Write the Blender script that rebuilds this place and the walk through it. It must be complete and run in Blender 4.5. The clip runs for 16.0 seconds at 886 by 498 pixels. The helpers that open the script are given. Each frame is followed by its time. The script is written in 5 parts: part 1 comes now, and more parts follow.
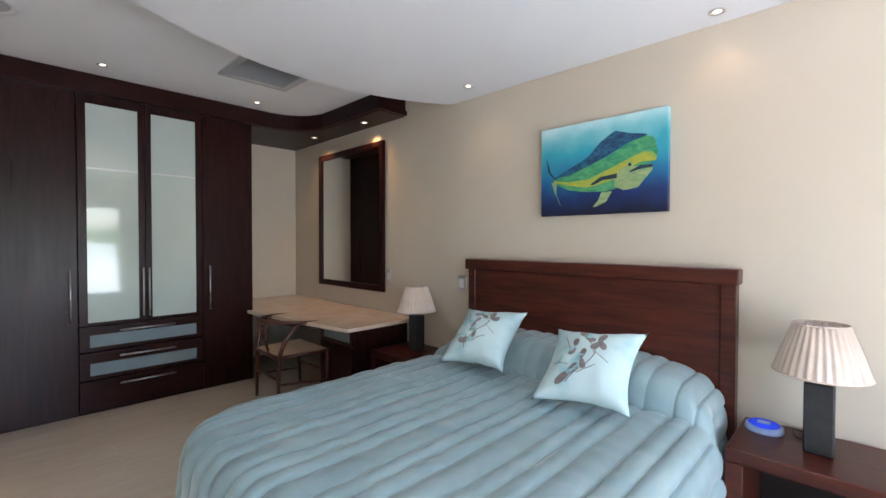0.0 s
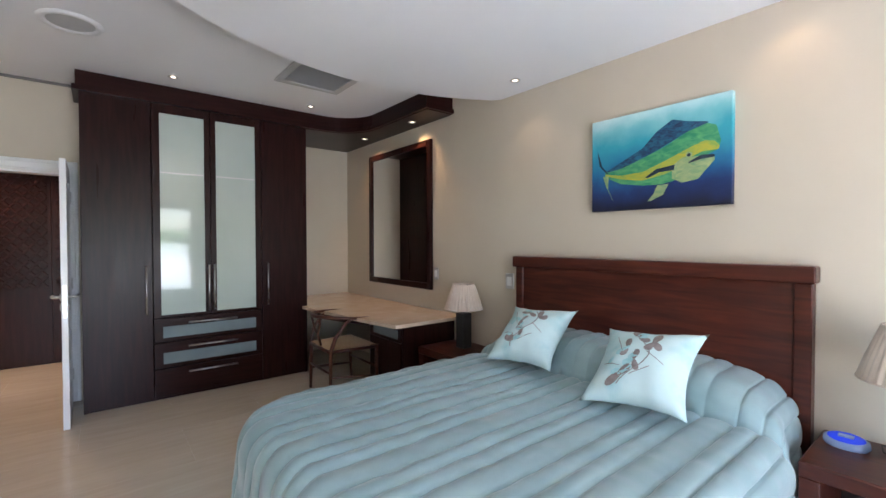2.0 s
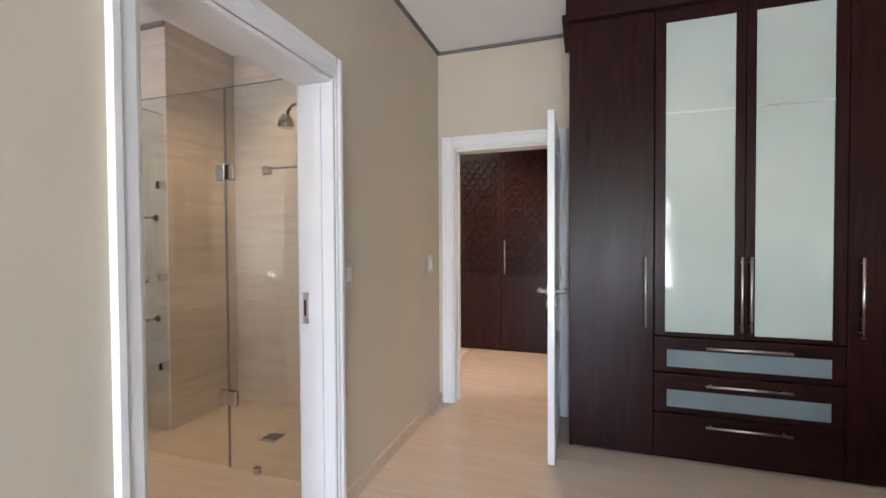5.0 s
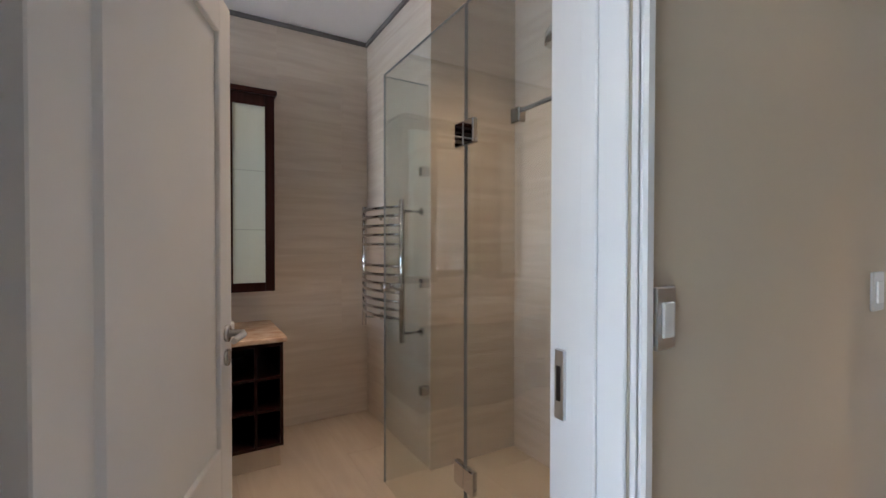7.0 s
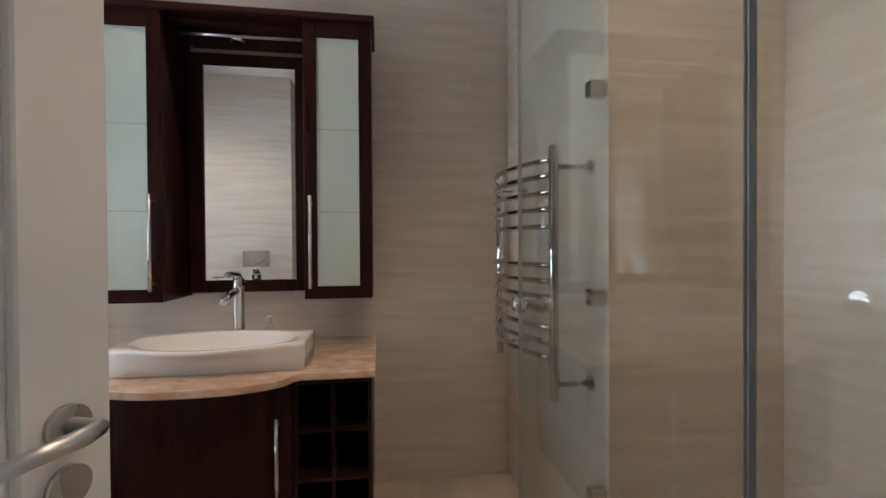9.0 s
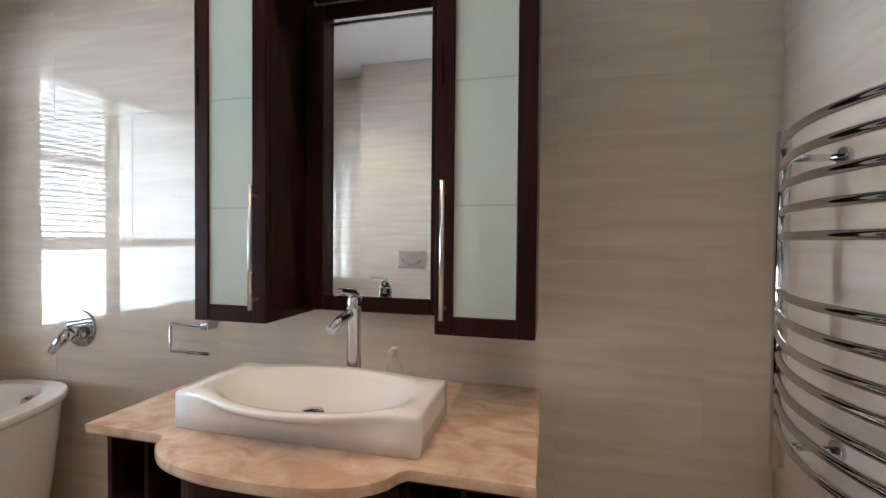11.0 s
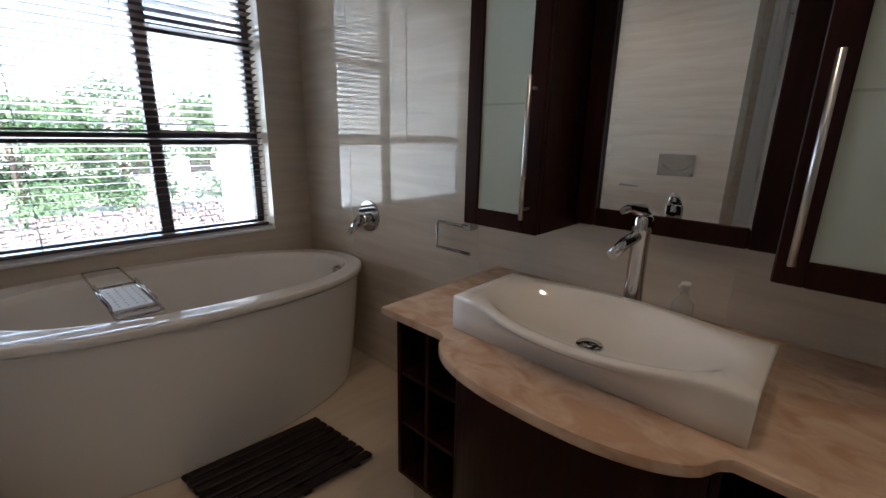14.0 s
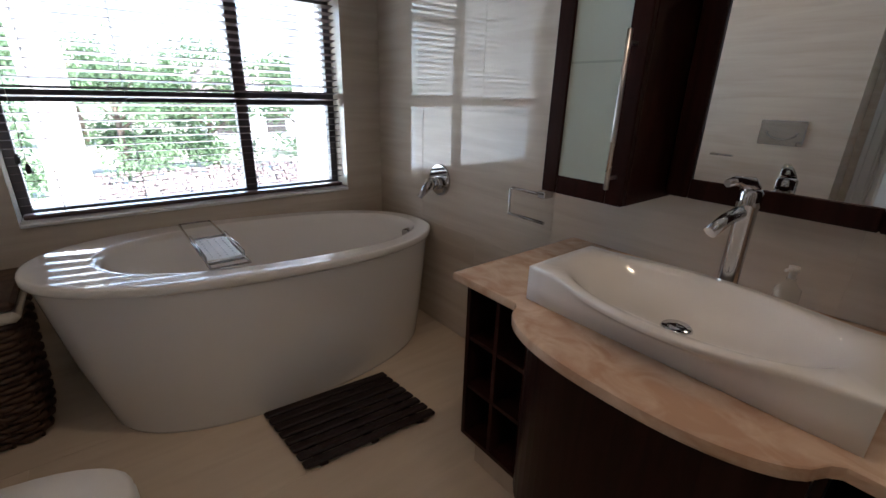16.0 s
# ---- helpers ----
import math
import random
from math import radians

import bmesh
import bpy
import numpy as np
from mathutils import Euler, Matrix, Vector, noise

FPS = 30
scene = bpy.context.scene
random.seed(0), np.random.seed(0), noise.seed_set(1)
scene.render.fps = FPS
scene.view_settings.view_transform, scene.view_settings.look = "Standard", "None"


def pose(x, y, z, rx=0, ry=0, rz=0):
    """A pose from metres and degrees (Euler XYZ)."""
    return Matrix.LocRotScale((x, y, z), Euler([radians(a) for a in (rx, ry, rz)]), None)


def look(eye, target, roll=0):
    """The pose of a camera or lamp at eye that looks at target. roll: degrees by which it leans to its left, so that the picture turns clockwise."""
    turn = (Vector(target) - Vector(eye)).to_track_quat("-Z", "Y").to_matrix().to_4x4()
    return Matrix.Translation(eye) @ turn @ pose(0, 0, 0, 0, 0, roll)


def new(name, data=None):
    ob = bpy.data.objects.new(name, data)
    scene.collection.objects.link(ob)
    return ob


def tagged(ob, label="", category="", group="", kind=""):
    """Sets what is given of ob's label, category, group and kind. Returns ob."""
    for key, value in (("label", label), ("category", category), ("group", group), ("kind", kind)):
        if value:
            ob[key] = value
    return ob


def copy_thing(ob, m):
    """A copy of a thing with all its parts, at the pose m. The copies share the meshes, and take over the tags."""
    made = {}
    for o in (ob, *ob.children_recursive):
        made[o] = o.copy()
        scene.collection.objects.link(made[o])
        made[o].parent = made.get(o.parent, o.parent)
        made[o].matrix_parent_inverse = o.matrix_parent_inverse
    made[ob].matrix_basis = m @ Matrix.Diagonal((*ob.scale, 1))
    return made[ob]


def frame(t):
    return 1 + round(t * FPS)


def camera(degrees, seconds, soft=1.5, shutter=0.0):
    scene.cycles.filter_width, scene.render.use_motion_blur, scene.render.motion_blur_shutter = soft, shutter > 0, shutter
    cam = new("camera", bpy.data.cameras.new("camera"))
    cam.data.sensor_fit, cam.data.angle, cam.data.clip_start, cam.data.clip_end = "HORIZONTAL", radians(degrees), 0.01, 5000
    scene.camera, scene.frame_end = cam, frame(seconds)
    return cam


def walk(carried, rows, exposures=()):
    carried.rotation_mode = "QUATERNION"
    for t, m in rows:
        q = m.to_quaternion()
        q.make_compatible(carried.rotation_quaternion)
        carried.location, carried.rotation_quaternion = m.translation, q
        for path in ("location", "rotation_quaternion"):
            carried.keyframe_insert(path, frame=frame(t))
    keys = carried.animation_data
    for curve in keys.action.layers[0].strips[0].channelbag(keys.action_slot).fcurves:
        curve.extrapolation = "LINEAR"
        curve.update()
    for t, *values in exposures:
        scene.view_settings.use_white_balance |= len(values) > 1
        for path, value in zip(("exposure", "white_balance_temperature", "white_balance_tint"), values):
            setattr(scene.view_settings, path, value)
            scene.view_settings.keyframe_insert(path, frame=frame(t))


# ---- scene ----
cam = camera(91.9, 16.0)
PATH = [
    (0, (0.77, -0.428, 1.437), (2.195, 0.974, 1.4), 0.1),
    (0.5, (0.775, -0.446, 1.43), (2.169, 0.988, 1.397), 0.1),
    (1, (0.774, -0.444, 1.435), (2.144, 1.013, 1.398), -0.0),
    (1.5, (0.787, -0.455, 1.436), (2.11, 1.044, 1.397), -0.1),
    (2, (0.801, -0.439, 1.416), (2.052, 1.121, 1.379), -0.1),
    (2.5, (0.833, -0.315, 1.403), (1.943, 1.348, 1.363), -0.1),
    (3, (0.906, -0.089, 1.373), (1.753, 1.722, 1.324), -0.0),
    (3.5, (0.964, 0.227, 1.332), (1.479, 2.159, 1.287), -0.2),
    (4, (0.953, 0.596, 1.327), (1.096, 2.59, 1.282), -0.1),
    (4.5, (0.852, 0.972, 1.332), (0.592, 2.954, 1.281), -0.1),
    (5, (0.774, 1.301, 1.3), (0.148, 3.199, 1.26), -0.3),
    (5.2, (0.751, 1.437, 1.304), (-0.017, 3.283, 1.267), -0.1),
    (7.3, (0.04, 2.495, 1.273), (-1.786, 3.309, 1.244), -0.0),
    (7.5, (-0.056, 2.582, 1.239), (-1.932, 3.277, 1.209), -0.1),
    (7.8, (-0.195, 2.645, 1.201), (-2.103, 3.245, 1.172), -0.3),
    (8, (-0.262, 2.711, 1.206), (-2.19, 3.243, 1.175), 0.2),
    (8.2, (-0.348, 2.767, 1.211), (-2.286, 3.26, 1.18), 0.1),
    (10.3, (-1.271, 2.841, 1.259), (-3.262, 2.656, 1.221), 0.5),
    (10.5, (-1.326, 2.835, 1.269), (-3.308, 2.577, 1.222), 0.6),
    (11, (-1.446, 2.823, 1.261), (-3.387, 2.344, 1.222), 0.5),
    (11.5, (-1.53, 2.783, 1.262), (-3.401, 2.077, 1.227), 0.6),
    (12, (-1.584, 2.734, 1.256), (-3.363, 1.821, 1.218), 0.6),
    (12.5, (-1.591, 2.69, 1.26), (-3.273, 1.609, 1.218), 0.6),
    (13, (-1.57, 2.651, 1.265), (-3.156, 1.437, 1.165), 0.9),
    (13.5, (-1.56, 2.611, 1.273), (-3.064, 1.33, 0.959), 0.9),
    (14, (-1.557, 2.575, 1.271), (-2.978, 1.266, 0.756), 1.2),
    (14.5, (-1.553, 2.547, 1.268), (-2.891, 1.218, 0.601), 1.5),
    (15, (-1.552, 2.539, 1.27), (-2.824, 1.155, 0.587), 1.4),
    (15.5, (-1.558, 2.531, 1.269), (-2.773, 1.099, 0.583), 1.2),
    (16, (-1.543, 2.53, 1.267), (-2.728, 1.067, 0.591), 1.5),
]

walk(cam, [(r[0], look(*r[1:])) for r in PATH], exposures=[
    (0, 3.55, 6300, 20), (2, 3.6, 6300, 20), (3.5, 4.0, 6450, 22), (5, 4.0, 6400, 22), (8, 3.5, 5800, 15), (11, 4.0, 5750, 12), (12, 3.55, 5850, 11), (13.5, 2.7, 5900, 13), (14.5, 2.55, 5900, 15), (16, 2.65, 5850, 16)])

# ---- world, sun, lamps ----
world = bpy.data.worlds.new("world")
scene.world = world
world.use_nodes = True
wn = world.node_tree
sky = wn.nodes.new("ShaderNodeTexSky")
sky.sky_type, sky.sun_disc, sky.sun_elevation, sky.sun_rotation = "NISHITA", False, radians(58), radians(330)
wn.links.new(sky.outputs[0], wn.nodes["Background"].inputs[0])
wn.nodes["Background"].inputs[1].default_value = 0.15
sun = new("sun", bpy.data.lights.new("sun", "SUN"))
sun.data.energy, sun.data.angle, sun.data.color = 5.0, radians(0.5), (1, 0.95, 0.88)
sun.matrix_basis = pose(0, 0, 8, 32, 0, 210)


def spot(x, y, z, power, cone=70, tx=0.0, ty=0.0, warm=(1, 0.72, 0.45)):
    """A recessed halogen lamp, aimed down with a lean of tx, ty."""
    ob = new("downlight_lamp", bpy.data.lights.new("downlight_lamp", "SPOT"))
    ob.data.energy, ob.data.spot_size, ob.data.spot_blend, ob.data.color = power, radians(cone), 0.6, warm
    ob.data.shadow_soft_size = 0.03
    ob.matrix_basis = look((x, y, z), (x + tx, y + ty, z - 1))
    return ob


# unseen area lamp added at an opening as fill for the outdoor light
def window_lamp(eye, target, sx, sy, power, tint=(0.93, 0.97, 1.0)):
    ob = new("window_fill", bpy.data.lights.new("window_fill", "AREA"))
    ob.data.shape, ob.data.size, ob.data.size_y, ob.data.energy, ob.data.color = "RECTANGLE", sx, sy, power, tint
    ob.matrix_basis = look(eye, target)
    return ob


# bedroom fill is tilted up to brighten the ceiling like ground bounce
window_lamp((1.2, -2.96, 0.8), (1.2, -1.0, 2.2), 2.5, 1.4, 10, (0.80, 0.92, 1.0))
window_lamp((-1.977, -0.12, 1.47), (-1.977, 2, 1.47), 1.44, 1.5, 5.5, (0.80, 0.92, 1.0))
for sx, sy in ((0.1, 3.76), (1.3, 3.78), (2.5, 3.83)):
    spot(sx, sy, 2.775, 0.5)
for sx, sy in ((3.3, 0.12), (3.21, 1.71)):
    spot(sx, sy, 2.585, 0.2, 80, 0.25, 0)
for sx, sy in ((3.29, 3.16), (3.26, 4.1)):
    spot(sx, sy, 2.605, 1.6, 90, 0.3, 0, (1, 0.62, 0.3))
for sx, sy in ((-1.5, 2.9), (-1.5, 1.4), (-2.45, 2.2), (-1.2, 3.7)):
    spot(sx, sy, 2.785, 2.0, 110)
spot(0.1, 5.5, 2.6, 7.5, 120)

# ---- materials ----


def mat(name, colour, rough=0.5, metal=0.0, colour2=None, scale=6.0, stretch=(1, 1, 1), bump=0.0, bump_scale=60.0,
        detail=4.0, coat=0.0, sheen=0.0, transmission=0.0, emit=0.0, rough_var=0.1, vary=0.0, spec=0.5, contrast=(0.35, 0.7), distort=0.0):
    """A node material: two colours mixed by stretched noise, uneven gloss and fine relief."""
    m = bpy.data.materials.new(name)
    m.use_nodes = True
    nt = m.node_tree
    b = nt.nodes["Principled BSDF"]
    b.inputs["Base Color"].default_value = (*colour, 1)
    b.inputs["Roughness"].default_value, b.inputs["Metallic"].default_value = rough, metal
    b.inputs["Coat Weight"].default_value, b.inputs["Sheen Weight"].default_value = coat, sheen
    b.inputs["Coat Roughness"].default_value = 0.06
    b.inputs["Transmission Weight"].default_value = transmission
    b.inputs["Specular IOR Level"].default_value = spec
    if emit:
        b.inputs["Emission Color"].default_value, b.inputs["Emission Strength"].default_value = (*colour, 1), emit
    co = nt.nodes.new("ShaderNodeTexCoord")
    mp = nt.nodes.new("ShaderNodeMapping")
    mp.inputs["Scale"].default_value = stretch
    nt.links.new(co.outputs["Object"], mp.inputs[0])
    vec = mp.outputs[0]
    if vary:
        info = nt.nodes.new("ShaderNodeObjectInfo")
        off = nt.nodes.new("ShaderNodeVectorMath")
        off.operation = "MULTIPLY_ADD"
        nt.links.new(info.outputs["Random"], off.inputs[0])
        off.inputs[1].default_value = (vary, vary, vary)
        nt.links.new(vec, off.inputs[2])
        vec = off.outputs[0]
    if colour2:
        n = nt.nodes.new("ShaderNodeTexNoise")
        n.inputs["Scale"].default_value, n.inputs["Detail"].default_value = scale, detail
        n.inputs["Distortion"].default_value = distort
        nt.links.new(vec, n.inputs["Vector"])
        r = nt.nodes.new("ShaderNodeValToRGB")
        r.color_ramp.elements[0].position, r.color_ramp.elements[1].position = contrast
        r.color_ramp.elements[0].color, r.color_ramp.elements[1].color = (*colour, 1), (*colour2, 1)
        nt.links.new(n.outputs[0], r.inputs[0])
        nt.links.new(r.outputs[0], b.inputs["Base Color"])
    if rough_var and not transmission:
        n2 = nt.nodes.new("ShaderNodeTexNoise")
        n2.inputs["Scale"].default_value = 3.0
        nt.links.new(vec, n2.inputs["Vector"])
        rr = nt.nodes.new("ShaderNodeMapRange")
        rr.inputs[3].default_value, rr.inputs[4].default_value = max(0.0, rough * (1 - rough_var)), min(1, rough * (1 + rough_var))
        nt.links.new(n2.outputs[0], rr.inputs[0])
        nt.links.new(rr.outputs[0], b.inputs["Roughness"])
    if bump:
        n3 = nt.nodes.new("ShaderNodeTexNoise")
        n3.inputs["Scale"].default_value, n3.inputs["Detail"].default_value = bump_scale, 3
        nt.links.new(vec, n3.inputs["Vector"])
        bp = nt.nodes.new("ShaderNodeBump")
        bp.inputs["Strength"].default_value, bp.inputs["Distance"].default_value = bump, 0.002
        nt.links.new(n3.outputs[0], bp.inputs["Height"])
        nt.links.new(bp.outputs[0], b.inputs["Normal"])
    return m


PAINT = mat("beige_wall_paint", (0.56, 0.49, 0.385), 0.6, colour2=(0.59, 0.52, 0.41), scale=1.5, bump=0.15, bump_scale=160)
CEIL = mat("white_ceiling_paint", (0.84, 0.84, 0.84), 0.7, colour2=(0.87, 0.87, 0.87), scale=1.2, bump=0.08, bump_scale=120)
WHITE = mat("white_gloss_paint", (0.78, 0.79, 0.8), 0.3, colour2=(0.82, 0.82, 0.82), scale=3, bump=0.05)
WENGE = mat("dark_stained_wood", (0.016, 0.0043, 0.0036), 0.30, colour2=(0.029, 0.0082, 0.0066), scale=5, stretch=(7, 7, 0.5), bump=0.08, bump_scale=14, rough_var=0.2, distort=0.6, spec=0.16)
WENGE_H = mat("dark_stained_wood_level_grain", (0.016, 0.0043, 0.0036), 0.30, colour2=(0.029, 0.0082, 0.0066), scale=5, stretch=(0.5, 0.5, 7), bump=0.08, bump_scale=14, rough_var=0.2, spec=0.16)
MAHOG = mat("mahogany", (0.042, 0.008, 0.005), 0.32, colour2=(0.098, 0.021, 0.011), scale=3, stretch=(9, 0.8, 9), bump=0.2, bump_scale=12, rough_var=0.25, distort=0.8, spec=0.4)
CHAIRW = mat("chair_hardwood", (0.055, 0.013, 0.006), 0.32, colour2=(0.105, 0.026, 0.011), scale=6, stretch=(6, 6, 1), bump=0.15, bump_scale=20)
# near-black put in for the shade inside open furniture and slots
INSIDE = mat("near_black_recess_shade", (0.012, 0.006, 0.006), 0.5, colour2=(0.02, 0.01, 0.009), scale=8)
FLOORT = mat("cream_floor_tile", (0.55, 0.46, 0.36), 0.13, colour2=(0.63, 0.54, 0.43), scale=2.2, stretch=(1.0, 7, 1), vary=9, rough_var=0.35, distort=0.7, contrast=(0.25, 0.75))
BATHT = mat("beige_striated_tile", (0.555, 0.475, 0.39), 0.018, colour2=(0.66, 0.59, 0.50), scale=2.0, stretch=(0.9, 0.9, 11), vary=9, rough_var=0.3, distort=0.5, contrast=(0.3, 0.72))
GROUT = mat("pale_grout", (0.58, 0.51, 0.43), 0.8, colour2=(0.62, 0.55, 0.47), scale=20)
# grey that stands for the shade in the ceiling gaps and the vent
GAP_SHADE = mat("grey_gap_shade", (0.16, 0.15, 0.14), 0.8, colour2=(0.2, 0.19, 0.18), scale=6)
FROST = mat("frosted_glass", (0.47, 0.54, 0.49), 0.05, colour2=(0.50, 0.57, 0.52), scale=2, rough_var=0.1, coat=0.3)
INLAY = mat("smoky_frosted_glass", (0.19, 0.235, 0.245), 0.12, colour2=(0.22, 0.27, 0.28), scale=3)
CHROME = mat("polished_chrome", (0.58, 0.58, 0.59), 0.03, 1.0)
STEEL = mat("brushed_steel", (0.62, 0.61, 0.6), 0.28, 1.0, bump=0.05, bump_scale=200)
MIRROR = mat("mirror_silver", (0.9, 0.91, 0.9), 0.0, 1.0, rough_var=0)
MARBLE = mat("peach_marble", (0.52, 0.34, 0.23), 0.06, colour2=(0.69, 0.53, 0.40), scale=10, stretch=(1.5, 1, 1.2), bump=0.03, distort=0.9, detail=10, contrast=(0.36, 0.64))
DESKM = mat("cream_marble", (0.60, 0.45, 0.33), 0.12, colour2=(0.68, 0.54, 0.42), scale=5, stretch=(1, 1, 1), distort=0.8, detail=8)
CERAMIC = mat("white_ceramic", (0.82, 0.80, 0.78), 0.025, colour2=(0.84, 0.83, 0.81), scale=2, coat=0.3)
QUILT = mat("duck_egg_satin", (0.235, 0.345, 0.355), 0.34, colour2=(0.29, 0.405, 0.415), scale=7, bump=0.3, bump_scale=45, sheen=0.3)
PRINT = mat("pale_printed_cotton", (0.52, 0.67, 0.665), 0.75, colour2=(0.34, 0.57, 0.59), scale=7, bump=0.2, bump_scale=260, contrast=(0.52, 0.72))
TAUPE = mat("taupe_print", (0.20, 0.165, 0.155), 0.8, colour2=(0.30, 0.26, 0.25), scale=30)
AQUA = mat("aqua_print", (0.28, 0.55, 0.58), 0.8, colour2=(0.4, 0.64, 0.66), scale=30)
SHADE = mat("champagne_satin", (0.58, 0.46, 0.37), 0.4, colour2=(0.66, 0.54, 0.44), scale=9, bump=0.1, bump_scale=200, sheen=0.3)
BLACK = mat("black_leather", (0.016, 0.016, 0.017), 0.45, colour2=(0.026, 0.025, 0.025), scale=30, bump=0.3, bump_scale=180)
RUSH = mat("woven_cord", (0.56, 0.37, 0.21), 0.8, colour2=(0.68, 0.49, 0.31), scale=40, stretch=(1, 6, 1), bump=0.5, bump_scale=90)
SLATW = mat("dark_blind_wood", (0.085, 0.055, 0.05), 0.3, colour2=(0.12, 0.08, 0.072), scale=6, stretch=(1, 12, 12))
FRAME = mat("dark_aluminium", (0.06, 0.05, 0.05), 0.35, colour2=(0.08, 0.068, 0.065), scale=10)
MATW = mat("dark_duckboard", (0.012, 0.007, 0.008), 0.5, colour2=(0.022, 0.013, 0.013), scale=8, spec=0.25, stretch=(1, 10, 10), bump=0.2)
WICKER = mat("brown_wicker", (0.05, 0.026, 0.015), 0.6, colour2=(0.10, 0.055, 0.03), scale=25, bump=0.4)
LINEN = mat("linen_liner", (0.62, 0.58, 0.5), 0.9, colour2=(0.7, 0.66, 0.58), scale=40, bump=0.4, bump_scale=200)
GLOW = mat("lit_lamp_glass", (1, 0.86, 0.66), 0.4, emit=0.4, rough_var=0)
BLUEGLOW = mat("blue_display", (0.02, 0.06, 0.7), 0.15, emit=0.03, rough_var=0)
# silver clock plastic, tinted blue to carry the glow of its face
CLOCKW = mat("silver_plastic_blue_glow", (0.22, 0.30, 0.50), 0.2, colour2=(0.3, 0.38, 0.56), scale=12)
PLASTIC = mat("white_plastic", (0.76, 0.76, 0.74), 0.35, colour2=(0.8, 0.8, 0.78), scale=8)
GRILLE = mat("grille_white", (0.5, 0.5, 0.49), 0.5, colour2=(0.54, 0.54, 0.53), scale=6)
LEAF = mat("tree_leaves", (0.10, 0.17, 0.07), 0.6, colour2=(0.17, 0.25, 0.13), scale=3)
BARK = mat("tree_bark", (0.12, 0.085, 0.06), 0.9, colour2=(0.2, 0.15, 0.11), scale=9, bump=0.5)
GRASS = mat("dry_lawn", (0.32, 0.30, 0.22), 0.9, colour2=(0.45, 0.42, 0.34), scale=0.6)
RENDERW = mat("white_render", (0.76, 0.76, 0.75), 0.8, colour2=(0.8, 0.8, 0.79), scale=2, bump=0.1)
MULCH_ROOF = mat("mulch_and_roof_brown", (0.17, 0.12, 0.11), 0.9, colour2=(0.34, 0.27, 0.25), scale=2, bump=0.5)


def glass_mat(name, tint):
    """Clear pane: a little mirror, the rest see-through."""
    m = bpy.data.materials.new(name)
    m.use_nodes = True
    nt = m.node_tree
    nt.nodes.remove(nt.nodes["Principled BSDF"])
    mix, tr, gl = (nt.nodes.new("ShaderNode" + k) for k in ("MixShader", "BsdfTransparent", "BsdfGlossy"))
    lw, pw = nt.nodes.new("ShaderNodeLayerWeight"), nt.nodes.new("ShaderNodeMath")
    pw.operation, pw.inputs[1].default_value = "POWER", 5.0
    fr = nt.nodes.new("ShaderNodeMapRange")
    fr.inputs[3].default_value, fr.inputs[4].default_value = 0.065, 0.9
    nt.links.new(lw.outputs["Facing"], pw.inputs[0])
    nt.links.new(pw.outputs[0], fr.inputs[0])
    tr.inputs[0].default_value = (*tint, 1)
    gl.inputs["Roughness"].default_value = 0.0
    nt.links.new(fr.outputs[0], mix.inputs[0])
    nt.links.new(tr.outputs[0], mix.inputs[1])
    nt.links.new(gl.outputs[0], mix.inputs[2])
    nt.links.new(mix.outputs[0], nt.nodes["Material Output"].inputs[0])
    return m


GLASS = glass_mat("clear_glass", (0.95, 0.97, 0.96))
EDGE = mat("grey_glass_edge", (0.27, 0.29, 0.30), 0.1)
SHELFG = mat("pale_shelf_edge", (0.37, 0.43, 0.39), 0.15)

# ---- mesh helpers ----


